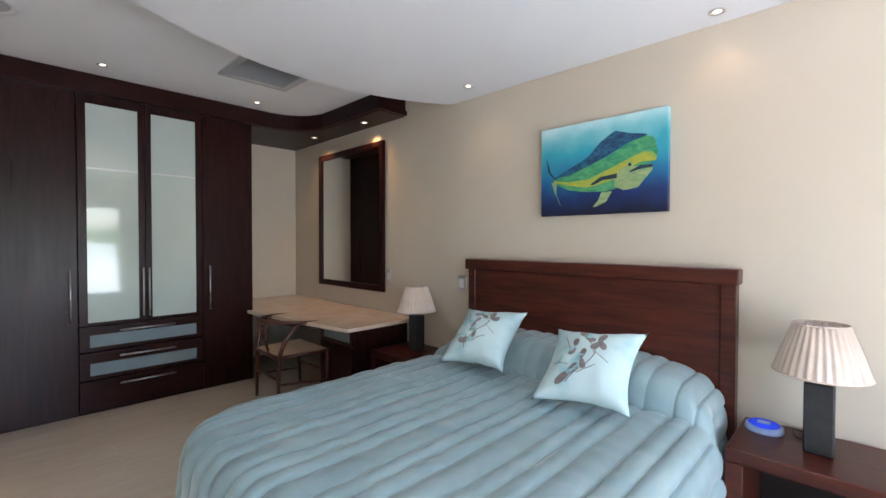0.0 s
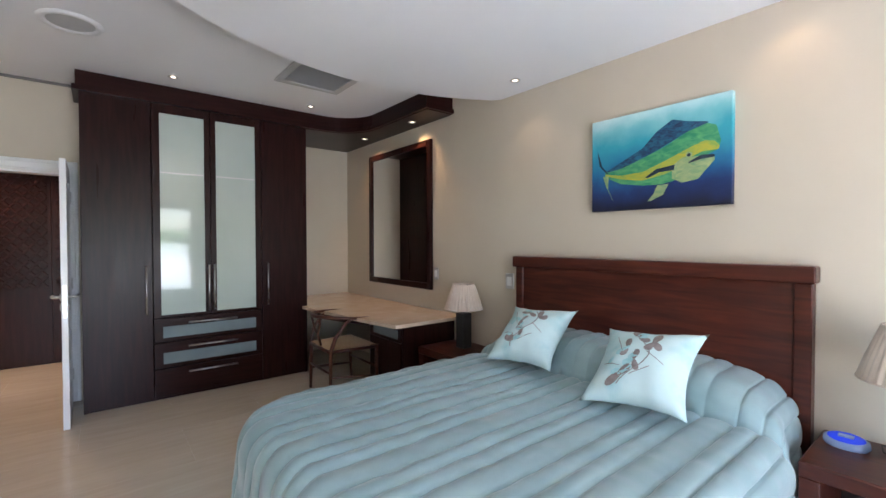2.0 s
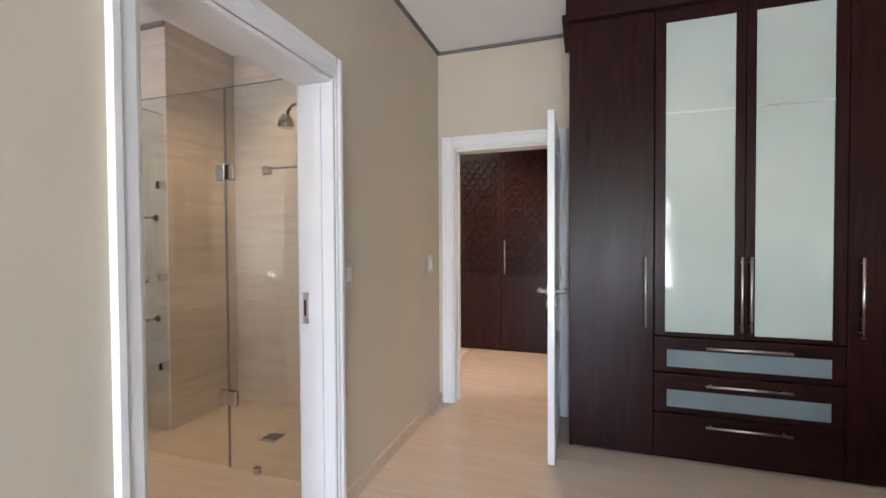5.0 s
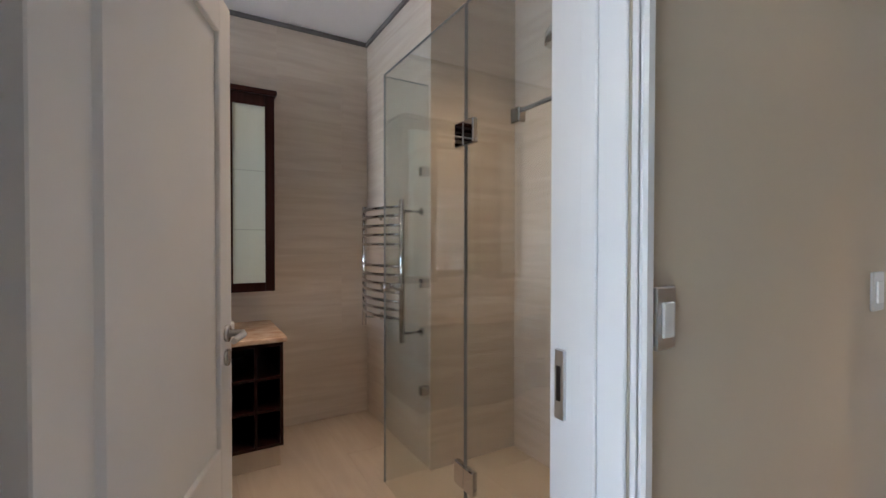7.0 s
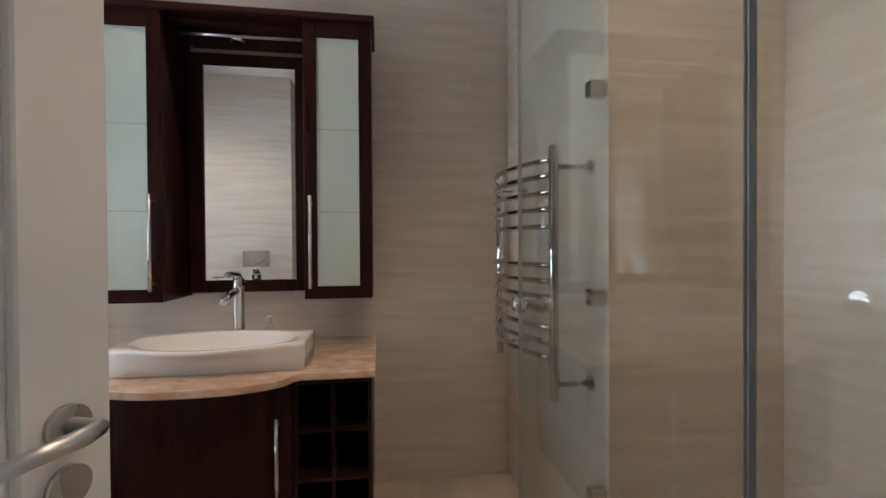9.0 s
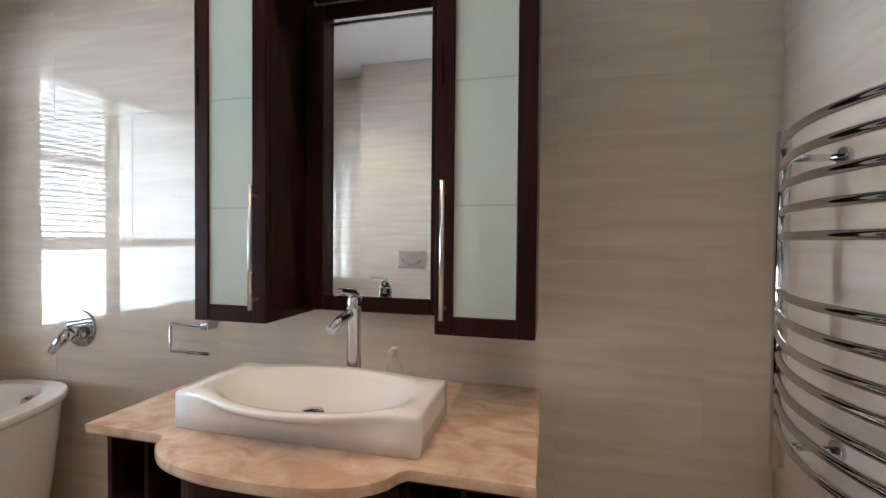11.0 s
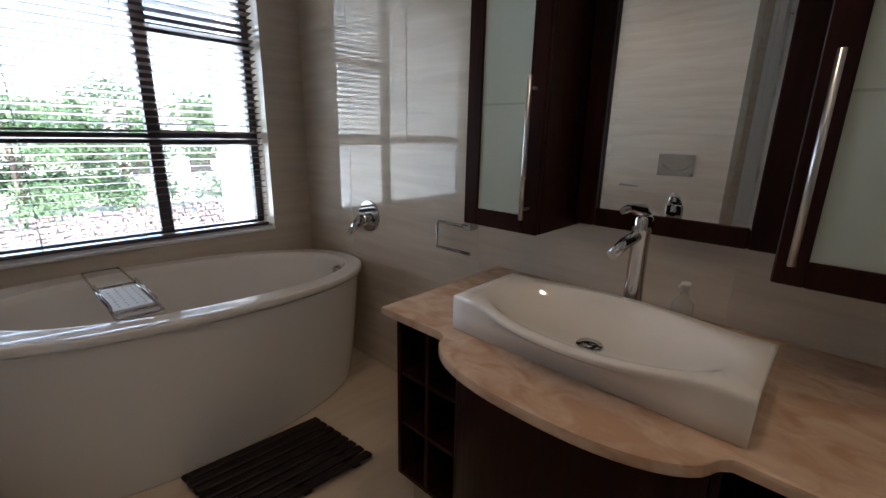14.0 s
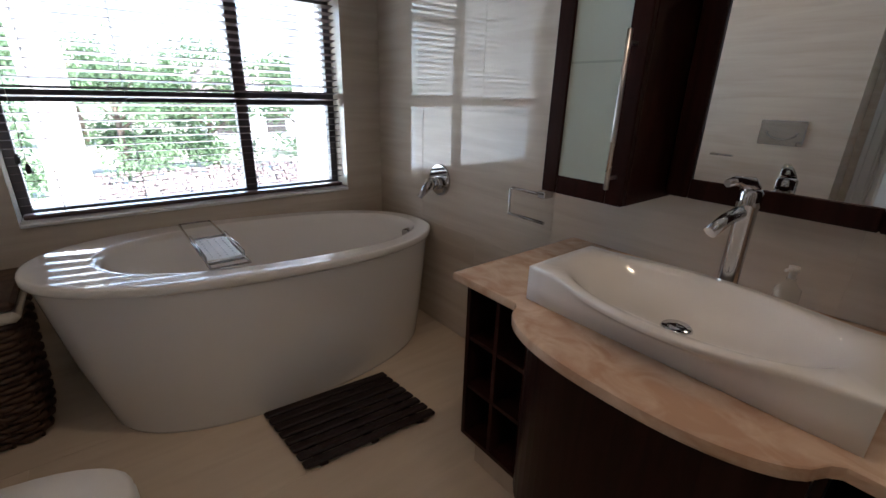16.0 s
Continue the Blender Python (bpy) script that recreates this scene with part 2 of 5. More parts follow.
class M:
    """Vertices and faces of one mesh, in world metres."""

    def __init__(self):
        self.v, self.f, self.s = [], [], []

    def add(self, v, f, smooth=False):
        k = len(self.v)
        self.v += [tuple(p) for p in v]
        self.f += [[i + k for i in q] for q in f]
        self.s += [smooth] * len(f)
        return self

    def box(self, x0, x1, y0, y1, z0, z1, b=0.0):
        lo, hi = (x0, y0, z0), (x1, y1, z1)
        if not b:
            v = [((lo, hi)[i & 1][0], (lo, hi)[i >> 1 & 1][1], (lo, hi)[i >> 2][2]) for i in range(8)]
            return self.add(v, [(0, 2, 3, 1), (4, 5, 7, 6), (0, 1, 5, 4), (2, 6, 7, 3), (0, 4, 6, 2), (1, 3, 7, 5)])
        v, idx = [], {}
        for i in range(8):
            sg = [i & 1, i >> 1 & 1, i >> 2]
            for ax in range(3):
                p = []
                for k in range(3):
                    e = (lo, hi)[sg[k]][k]
                    p.append(e if k == ax else e + (b if sg[k] == 0 else -b))
                idx[i, ax] = len(v)
                v.append(p)
        f = []
        for ax in range(3):
            o = [k for k in range(3) if k != ax]
            for s in (0, 1):
                f.append([idx[(s << ax) | (a << o[0]) | (c << o[1]), ax] for a, c in ((0, 0), (1, 0), (1, 1), (0, 1))])
            for a in (0, 1):
                for c in (0, 1):
                    i, j = (a << o[0]) | (c << o[1]), (a << o[0]) | (c << o[1]) | (1 << ax)
                    f.append([idx[i, o[0]], idx[j, o[0]], idx[j, o[1]], idx[i, o[1]]])
        for i in range(8):
            f.append([idx[i, 0], idx[i, 1], idx[i, 2]])
        return self.add(v, f)

    def tube(self, pts, r, n=10, cap=True, closed=False):
        pts = [Vector(p) for p in pts]
        rs = r if isinstance(r, (list, tuple)) else [r] * len(pts)
        v, f, m = [], [], len(pts)
        up = None
        for i, p in enumerate(pts):
            a = pts[(i - 1) % m] if closed else pts[max(i - 1, 0)]
            c = pts[(i + 1) % m] if closed else pts[min(i + 1, m - 1)]
            d = (c - a).normalized()
            if up is None:
                up = d.orthogonal().normalized()
            up = (up - d * up.dot(d)).normalized()
            w = d.cross(up)
            v += [p + (up * math.cos(6.2832 * k / n) + w * math.sin(6.2832 * k / n)) * rs[i] for k in range(n)]
        for i in range(m if closed else m - 1):
            j = (i + 1) % m
            f += [(i * n + k, i * n + (k + 1) % n, j * n + (k + 1) % n, j * n + k) for k in range(n)]
        self.add(v, f, True)
        if cap and not closed:
            self.add(v[:n], [tuple(range(n))[::-1]])
            self.add(v[-n:], [tuple(range(n))])
        return self

    def prism(self, poly, z0, z1):
        n = len(poly)
        v = [(x, y, z0) for x, y in poly] + [(x, y, z1) for x, y in poly]
        return self.add(v, [tuple(range(n))[::-1], tuple(range(n, 2 * n))] + [(i, (i + 1) % n, n + (i + 1) % n, n + i) for i in range(n)])

    def rings(self, rings, smooth=True, cap0=False, cap1=False):
        n = len(rings[0])
        v = [p for r in rings for p in r]
        f = [(i * n + k, i * n + (k + 1) % n, (i + 1) * n + (k + 1) % n, (i + 1) * n + k) for i in range(len(rings) - 1) for k in range(n)]
        self.add(v, f, smooth)
        if cap0:
            self.add(rings[0], [tuple(range(n))[::-1]])
        if cap1:
            self.add(rings[-1], [tuple(range(n))])
        return self

    def lathe(self, x, y, profile, n=28, smooth=True, cap0=True, cap1=True):
        return self.rings([[(x + r * math.cos(6.2832 * k / n), y + r * math.sin(6.2832 * k / n), z) for k in range(n)] for r, z in profile], smooth, cap0, cap1)

    def grid(self, fn, nu, nv, smooth=True):
        v = [fn(i / nu, j / nv) for i in range(nu + 1) for j in range(nv + 1)]
        f = [(i * (nv + 1) + j, (i + 1) * (nv + 1) + j, (i + 1) * (nv + 1) + j + 1, i * (nv + 1) + j + 1) for i in range(nu) for j in range(nv)]
        return self.add(v, f, smooth)

    def mesh(self, name, anchor=(0, 0, 0), mend=True):
        me = bpy.data.meshes.new(name)
        ax, ay, az = anchor
        me.from_pydata([(x - ax, y - ay, z - az) for x, y, z in self.v], [], self.f)
        me.polygons.foreach_set("use_smooth", self.s)
        if mend:
            bm = bmesh.new()
            bm.from_mesh(me)
            bmesh.ops.remove_doubles(bm, verts=bm.verts, dist=1e-5)
            bmesh.ops.recalc_face_normals(bm, faces=bm.faces)
            bm.to_mesh(me)
            bm.free()
        return me


ANCHOR = {}


def thing(name, loc, label, category, group="", kind=""):
    ob = new(name)
    ob.location = loc
    ANCHOR[ob] = loc
    return tagged(ob, label, category, group, kind)


def part(name, m, material, parent, label=""):
    a = ANCHOR[parent]
    me = m.mesh(name, a)
    me.materials.append(material)
    ob = new(name, me)
    ob.parent = parent
    ANCHOR[ob] = a
    return tagged(ob, label)


def solid(name, m, material, label, category, group="", kind=""):
    """A thing that is one mesh."""
    c = np.array(m.v)
    a = ((c[:, 0].min() + c[:, 0].max()) / 2, (c[:, 1].min() + c[:, 1].max()) / 2, c[:, 2].min())
    me = m.mesh(name, a)
    me.materials.append(material)
    ob = new(name, me)
    ob.location = a
    ANCHOR[ob] = a
    return tagged(ob, label, category, group, kind)


def structure(name, m, material, label, category="wall"):
    me = m.mesh(name)
    me.materials.append(material)
    ob = new(name, me)
    ANCHOR[ob] = (0, 0, 0)
    return tagged(ob, label, category, "", "structure")


def B(*a):
    return M().box(*a)


# ---- setting: bedroom, hall, bathroom ----
WALLX, ZC = 3.45, 2.79
structure("floor", B(-3.2, 3.7, -2.9, 6.9, -0.25, -0.0014), GROUT, "cream porcelain floor under large polished tiles", "floor")
structure("wall_east", B(WALLX, 3.65, -2.7, 5.15, -0.004, 3.0), PAINT, "beige painted plaster wall behind the bed")
structure("wall_nook", B(2.55, WALLX, 4.95, 5.15, -0.004, 3.0), PAINT, "beige painted wall of the desk nook")
w = M().box(-0.335, -0.2, 4.56, 4.7, -0.004, 3.0).box(-0.2, 0.56, 4.56, 4.7, 2.02, 3.0).box(0.56, 2.55, 4.56, 4.7, -0.004, 3.0)
structure("wall_north", w, PAINT, "beige painted wall with the hall doorway")
w = M().box(-0.525, -0.335, -2.7, 2.12, -0.004, 3.0).box(-0.525, -0.335, 2.12, 3.05, 2.06, 3.0).box(-0.525, -0.335, 3.05, 4.7, -0.004, 3.0)
structure("wall_west", w, PAINT, "beige painted wall with the bathroom doorway")
w = M().box(-0.525, -0.1, -2.9, -2.7, -0.004, 3.0).box(2.5, 3.65, -2.9, -2.7, -0.004, 3.0).box(-0.1, 2.5, -2.9, -2.7, 2.2, 3.0)
structure("wall_south", w, PAINT, "beige painted wall with wide glazed opening")
structure("ceiling", B(-0.335, WALLX, -2.7, 4.95, ZC, 3.0), CEIL, "white flat plaster ceiling", "ceiling")
# solid grey strip in place of the shaded gap between wall and ceiling
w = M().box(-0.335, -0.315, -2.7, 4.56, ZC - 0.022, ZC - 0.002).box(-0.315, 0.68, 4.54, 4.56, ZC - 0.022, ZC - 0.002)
structure("shadow_strip_ceiling", w, GAP_SHADE, "slim strip coloured grey for the shadow gap under the ceiling", "trim")
ell = [(2.32 + 1.78 * math.cos(a), 0.92 + 1.53 * math.sin(a)) for a in np.linspace(0, 2 * math.pi, 97)[:-1]]
ell = [(min(x, WALLX - 0.004), y) for x, y in ell]
structure("ceiling_bulkhead", M().prism(ell, 2.6, ZC - 0.001), CEIL, "white dropped ceiling with a curved edge over the bed", "ceiling")
w = M().box(-0.335, -0.319, -2.69, 2.03, 0, 0.075).box(-0.335, -0.319, 3.115, 4.56, 0, 0.075).box(WALLX - 0.016, WALLX, -2.69, -0.75, 0, 0.075)
structure("baseboard", w, FLOORT, "low tiled skirting along the painted walls", "baseboard")
# hall
w = M().box(-1.6, -1.4, 4.7, 6.9, -0.004, 3).box(1.5, 1.7, 4.7, 6.9, -0.004, 3).box(-1.6, 1.7, 6.75, 6.9, -0.004, 3)
structure("wall_hall", w, PAINT, "beige painted hall walls")
structure("ceiling_hall", B(-1.6, 1.7, 4.7, 6.9, 2.62, 2.8), CEIL, "white hall ceiling", "ceiling")
# bathroom: window opening between x0 and x1
WX0, WX1, WZ0, WZ1, WY = -2.71, -1.245, 0.715, 2.22, 0.15
w = M().box(-3.15, WX0, -0.1, WY, -0.004, 2.95).box(WX1, -0.525, -0.1, WY, -0.004, 2.95).box(WX0, WX1, -0.1, WY, -0.004, WZ0).box(WX0, WX1, -0.1, WY, WZ1, 2.95)
structure("wall_bath_south", w, BATHT, "beige tiled bathroom wall with the window")
structure("wall_bath_west", B(-3.15, -2.9474, WY, 4.4, -0.004, 2.95), GROUT, "beige tiled wall behind the vanity")
structure("wall_bath_nib", B(-2.95, -1.93, 3.5, 4.4, -0.004, 2.95), BATHT, "beige tiled wall with the towel rail")
structure("wall_shower", B(-1.93, -0.525, 4.1, 4.4, -0.004, 2.95), BATHT, "beige tiled shower wall")
structure("wall_bath_east", M().box(-0.545, -0.527, WY, 2.04, 0, 2.8).box(-0.545, -0.527, 3.115, 4.1, 0, 2.8).box(-0.545, -0.527, 2.04, 3.115, 2.13, 2.8), BATHT, "beige tiled wall beside the door")
structure("wall_cistern", B(-0.8, -0.546, 1.2, 2.0, 0, 2.8), BATHT, "beige tiled box wall with hidden cistern")
structure("ceiling_bathroom", B(-2.95, -0.525, WY, 4.1, 2.8, 2.95), CEIL, "white bathroom ceiling", "ceiling")
# the bathroom's ceiling gap: its shade is put in as a grey strip
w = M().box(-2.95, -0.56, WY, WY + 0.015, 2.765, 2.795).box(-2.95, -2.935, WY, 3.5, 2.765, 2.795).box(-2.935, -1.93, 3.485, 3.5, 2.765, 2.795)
structure("shadow_strip_bathroom", w, GAP_SHADE, "slim strip coloured grey for the shadow gap at the bathroom ceiling", "trim")


def casing(name, along, lo, hi, top, face, back, label, widths=(0.095, 0.095)):
    """A moulded white door lining: stepped architrave on both faces and jambs, for a wall along one axis."""
    def bx(m, a0, a1, c0, c1, z0, z1, b=0.006):
        c0, c1 = min(c0, c1), max(c0, c1)
        return m.box(a0, a1, c0, c1, z0, z1, b) if along == "x" else m.box(c0, c1, a0, a1, z0, z1, b)
    top_ob = thing(name, ((lo + hi) / 2, face, 0) if along == "x" else (face, (lo + hi) / 2, 0), label, "door frame", "", "structure")
    sg = 1 if back > face else -1
    for side, s, wd in ((lo, -1, widths[0]), (hi, 1, widths[1])):
        m = M()
        for fc, d in ((face, -sg), (back, sg)):
            for w0, w1, th in ((0, wd, 0.012), (0.012, wd - 0.022, 0.02), (wd - 0.03, wd, 0.026)):
                bx(m, *sorted((side + s * w0, side + s * w1)), fc, fc + d * th, 0, top + 0.095)
        part("architrave", m, WHITE, top_ob)
        m = M()
        bx(m, *sorted((side, side - s * 0.01)), face, back, 0, top, 0.003)
        bx(m, *sorted((side - s * 0.01, side - s * 0.02)), face + sg * 0.06, face + sg * 0.1, 0, top - 0.02, 0.003)
        part("jamb", m, WHITE, top_ob)
    m, wd = M(), 0.095
    for fc, d in ((face, -sg), (back, sg)):
        for w0, w1, th in ((0, wd, 0.011), (0.012, wd - 0.022, 0.019), (wd - 0.03, wd, 0.025)):
            bx(m, lo, hi, fc, fc + d * th, top + w0, top + w1)
    bx(m, lo + 0.02, hi - 0.02, face, back, top - 0.02, top, 0.003)
    part("head", m, WHITE, top_ob)
    return top_ob


casing("door_frame_1", "y", 2.125, 3.05, 2.055, -0.335, -0.527, "white moulded door frame of the bathroom", (0.085, 0.042))
casing("door_frame_2", "x", -0.205, 0.565, 2.02, 4.56, 4.7, "white moulded door frame to the hall")


def lever_handle(parent, p, along, out, z):
    """A satin lever on an oval rose with a keyhole rose under it; p on the face."""
    p, along, out = Vector((*p, z)), Vector(along), Vector(out)
    h = part("handle", M().tube([p, p + out * 0.05, p + out * 0.055 + along * 0.02, p + out * 0.055 + along * 0.12], [0.011, 0.011, 0.011, 0.009]), STEEL, parent, "satin steel lever handle")
    part("rose", M().tube([p, p + out * 0.01], 0.026, 18), STEEL, h)
    q = p - Vector((0, 0, 0.075))
    part("keyhole_rose", M().tube([q, q + out * 0.009], 0.026, 18), STEEL, h)


def panelled_door(name, hinge, free, top, label):
    """An open white door leaf between two points on plan, with two raised panels each side."""
    a, b = Vector((*hinge, 0)), Vector((*free, 0))
    d = (b - a).normalized()
    n = Vector((-d.y, d.x, 0))
    ln = (b - a).length
    ob = thing(name, (a.x, a.y, 0.008), label, "door", "", "structure")

    def slab(m, u0, u1, z0, z1, t, bev):
        k = len(m.v)
        m.box(u0, u1, -t, t, z0, z1, bev)
        m.v[k:] = [tuple(a + d * x + n * y + Vector((0, 0, z))) for x, y, z in m.v[k:]]
        return m
    m = M()
    for u0, u1, z0, z1 in ((0, 0.11, 0.008, top), (ln - 0.11, ln, 0.008, top), (0.11, ln - 0.11, 0.008, 0.2), (0.11, ln - 0.11, 0.50, 0.66), (0.11, ln - 0.11, top - 0.12, top)):
        slab(m, u0, u1, z0, z1, 0.02, 0.003)
    part("leaf", m, WHITE, ob)
    for z0, z1 in ((0.2, 0.50), (0.66, top - 0.12)):
        p = part("panel", slab(M(), 0.11, ln - 0.11, z0, z1, 0.006, 0), WHITE, ob)
        part("raised_field", slab(M(), 0.16, ln - 0.16, z0 + 0.05, z1 - 0.05, 0.017, 0.011), WHITE, p)
    for s in (1, -1):
        q = a + d * (ln - 0.06) + n * 0.02 * s
        lever_handle(ob, (q.x, q.y), -d, n * s, 1.0)
    q = a + d * ln
    part("lock_plate", slab(M(), ln - 0.001, ln + 0.002, 0.85, 1.09, 0.01, 0), STEEL, ob)
    for z in (0.25, 1.05, 1.8):
        part("hinge", M().tube([a + n * 0.024 + Vector((0, 0, z - 0.05)), a + n * 0.024 + Vector((0, 0, z + 0.05))], 0.008), STEEL, ob)
    return ob


panelled_door("door_1", (-0.556, 2.155), (-1.385, 2.44), 2.035, "white panelled bathroom door standing open, steel lever handle")
panelled_door("door_2", (0.585, 4.545), (0.595, 3.80), 2.035, "white panelled hall door standing wide open, steel lever handle")
st = thing("strike_plate", (-0.49, 3.036, 0.905), "brushed steel strike plate on the door jamb", "strike plate")
part("plate", B(-0.503, -0.477, 3.0305, 3.0405, 0.905, 1.055, 0.001), STEEL, st)
# no hole is cut: a dark patch carries the slot's shade
part("slot", B(-0.496, -0.485, 3.029, 3.032, 0.945, 1.02), INSIDE, st, "raised near-black patch for the shaded latch slot")


def plate_switch(name, x0, x1, y0, y1, z0, z1, nx, label):
    """A steel-framed wall switch with white rocker; nx is the way it faces along x."""
    ob = thing(name, ((x0 + x1) / 2, (y0 + y1) / 2, z0), label, "switch", "wall switches")
    part("plate", B(x0, x1, y0, y1, z0, z1, 0.003), STEEL, ob)
    xf = x1 if nx > 0 else x0
    yc, w = (y0 + y1) / 2, (y1 - y0) * 0.27
    part("rocker", B(min(xf, xf + nx * 0.006), max(xf, xf + nx * 0.006), yc - w, yc + w, z0 + (z1 - z0) * 0.2, z1 - (z1 - z0) * 0.24, 0.002), PLASTIC, ob, "white rocker")


plate_switch("light_switch", -0.335, -0.325, 3.122, 3.185, 1.075, 1.2, 1, "steel framed white light switch on the beige wall")
plate_switch("light_switch", -0.335, -0.325, 4.28, 4.38, 1.06, 1.19, 1, "pale square light switch on the beige wall")
plate_switch("light_switch", 3.44, WALLX, 2.93, 3.0, 1.03, 1.15, -1, "steel framed white light switch beside the mirror")
plate_switch("light_switch", 3.44, WALLX, 1.93, 2.02, 1.02, 1.15, -1, "steel framed white light switch beside the headboard")


def downlight(x, y, z, label="small recessed ceiling downlight with silver rim"):
    ob = thing("downlight", (x, y, z), label, "ceiling light", "recessed downlights")
    part("rim", M().lathe(x, y, [(0.02, z - 0.002), (0.037, z - 0.005), (0.04, z - 0.001), (0.039, z)], 24, True, False, False), STEEL, ob)
    part("lamp_glass", M().lathe(x, y, [(0.0005, z - 0.001), (0.019, z - 0.002)], 20, True, False, False), GLOW, ob, "glowing lamp glass")


for x, y in ((0.1, 3.76), (1.3, 3.78), (2.5, 3.83)):
    downlight(x, y, ZC)
for x, y in ((3.3, 0.12), (3.21, 1.71)):
    downlight(x, y, 2.6)
for x, y in ((-1.5, 2.9), (-1.5, 1.4), (-2.45, 2.2), (-1.2, 3.7)):
    downlight(x, y, 2.8)

# ceiling vent and round speaker
v = thing("ceiling_vent", (2.25, 3.02, ZC), "white square ceiling air vent with slats", "vent")
x0, x1, y0, y1 = 1.97, 2.54, 2.72, 3.3
# grey sheet painted for the dark behind the slats
part("backing", B(x0 + 0.05, x1 - 0.05, y0 + 0.05, y1 - 0.05, ZC - 0.003, ZC - 0.001), GAP_SHADE, v)
part("frame", M().box(x0, x1, y0, y0 + 0.06, ZC - 0.018, ZC, 0.004).box(x0, x1, y1 - 0.06, y1, ZC - 0.018, ZC, 0.004).box(x0, x0 + 0.06, y0 + 0.06, y1 - 0.06, ZC - 0.018, ZC, 0.004).box(x1 - 0.06, x1, y0 + 0.06, y1 - 0.06, ZC - 0.018, ZC, 0.004), GRILLE, v)
for i in range(15):
    y = y0 + 0.075 + i * 0.0305
    part("slat", M().add([(x0 + 0.06, y, ZC - 0.004), (x1 - 0.06, y, ZC - 0.004), (x1 - 0.06, y - 0.011, ZC - 0.018), (x0 + 0.06, y - 0.011, ZC - 0.018), (x0 + 0.06, y + 0.004, ZC - 0.004), (x1 - 0.06, y + 0.004, ZC - 0.004), (x1 - 0.06, y - 0.007, ZC - 0.018), (x0 + 0.06, y - 0.007, ZC - 0.018)],
                        [(0, 1, 2, 3), (4, 5, 6, 7), (0, 1, 5, 4), (3, 2, 6, 7), (0, 3, 7, 4), (1, 2, 6, 5)]), GRILLE, v)
sp = thing("ceiling_speaker", (0.68, 3.13, ZC), "round white ceiling speaker with raised rim", "speaker")
part("rim", M().lathe(0.68, 3.13, [(0.12, ZC - 0.004), (0.13, ZC - 0.014), (0.155, ZC - 0.014), (0.165, ZC)], 40, True, False, False), WHITE, sp)
part("grille", M().lathe(0.68, 3.13, [(0.0005, ZC - 0.007), (0.121, ZC - 0.005)], 40, True, False, False), GRILLE, sp, "grey perforated grille")

# ---- bedroom: wardrobe, pelmet, desk, mirror ----


def bar_handle(parent, p0, p1, out, r=0.007, material=None):
    """A round bar on two short stand-offs."""
    p0, p1, out = Vector(p0), Vector(p1), Vector(out)
    d = (p1 - p0).normalized()
    h = part("handle", M().tube([p0 + out, p1 + out], r, 12), material or STEEL, parent, "brushed steel bar handle")
    for q in (p0 + d * 0.03, p1 - d * 0.03):
        part("standoff", M().tube([q, q + out], r * 0.7, 8), material or STEEL, h)


FY = 4.09
wd = thing("wardrobe", (1.62, 4.4, 0), "tall dark-stained built-in wardrobe with frosted glass doors", "wardrobe")
part("body", M().box(0.685, 0.71, FY + 0.02, 4.555, 0, 2.66).box(2.525, 2.556, FY + 0.023, 4.949, 0, 2.66).box(0.71, 2.525, 4.5, 4.555, 0, 2.66).box(0.71, 2.525, FY + 0.025, 4.5, 2.6, 2.66).box(0.71, 2.525, FY + 0.035, 4.5, 0.0, 0.03), WENGE, wd)
for x0, x1, hx in ((0.685, 1.165, 1.115), (2.085, 2.55, 2.135)):
    d = part("door", B(x0, x1 - 0.003, FY, FY + 0.022, 0.02, 2.655, 0.002), WENGE, wd)
    bar_handle(d, (hx, FY, 0.78), (hx, FY, 1.2), (0, -0.035, 0))
for x0, x1, g0, g1, hx in ((1.168, 1.622, 1.225, 1.575, 1.602), (1.625, 2.082, 1.672, 2.025, 1.645)):
    m = M().box(x0, g0, FY, FY + 0.022, 0.735, 2.655, 0.002).box(g1, x1, FY, FY + 0.022, 0.735, 2.655, 0.002).box(g0, g1, FY, FY + 0.022, 0.735, 0.758, 0.002).box(g0, g1, FY, FY + 0.022, 2.555, 2.655, 0.002)
    d = part("glass_door", m, WENGE, wd)
    part("pane", B(g0, g1, FY + 0.008, FY + 0.014, 0.758, 2.555), FROST, d, "frosted glass pane")
    part("shelf_line", B(g0, g1, FY + 0.005, FY + 0.009, 2.025, 2.037), STEEL, d, "shelf edge showing through the glass")
    bar_handle(d, (hx, FY, 0.78), (hx, FY, 1.2), (0, -0.035, 0))
for z0, z1, g in ((0.52, 0.73, True), (0.285, 0.515, True), (0.03, 0.28, False)):
    d = part("drawer", B(1.168, 2.082, FY, FY + 0.022, z0, z1 - 0.003, 0.002), WENGE_H, wd)
    if g:
        part("glass_inlay", B(1.235, 2.02, FY - 0.003, FY, z0 + 0.035, z0 + 0.135), INLAY, d, "frosted glass strip")
    bar_handle(d, (1.43, FY, z1 - 0.05), (1.84, FY, z1 - 0.05), (0, -0.035, 0))

# timber pelmet running over the wardrobe and round to the east wall, with a curved inner corner
def pelmet_line(off):
    pts = [(0.665 - off, FY - 0.03 - off)] + [(2.72, FY - 0.03 - off)]
    cx, cy, r = 2.72, FY - 0.03 - 0.42, 0.42 - off
    pts += [(cx + r * math.sin(a), cy + r * math.cos(a)) for a in np.linspace(0.15, 1.42, 9)]
    return pts + [(3.14 - off, 3.5), (3.14 - off, 2.71 - off)]


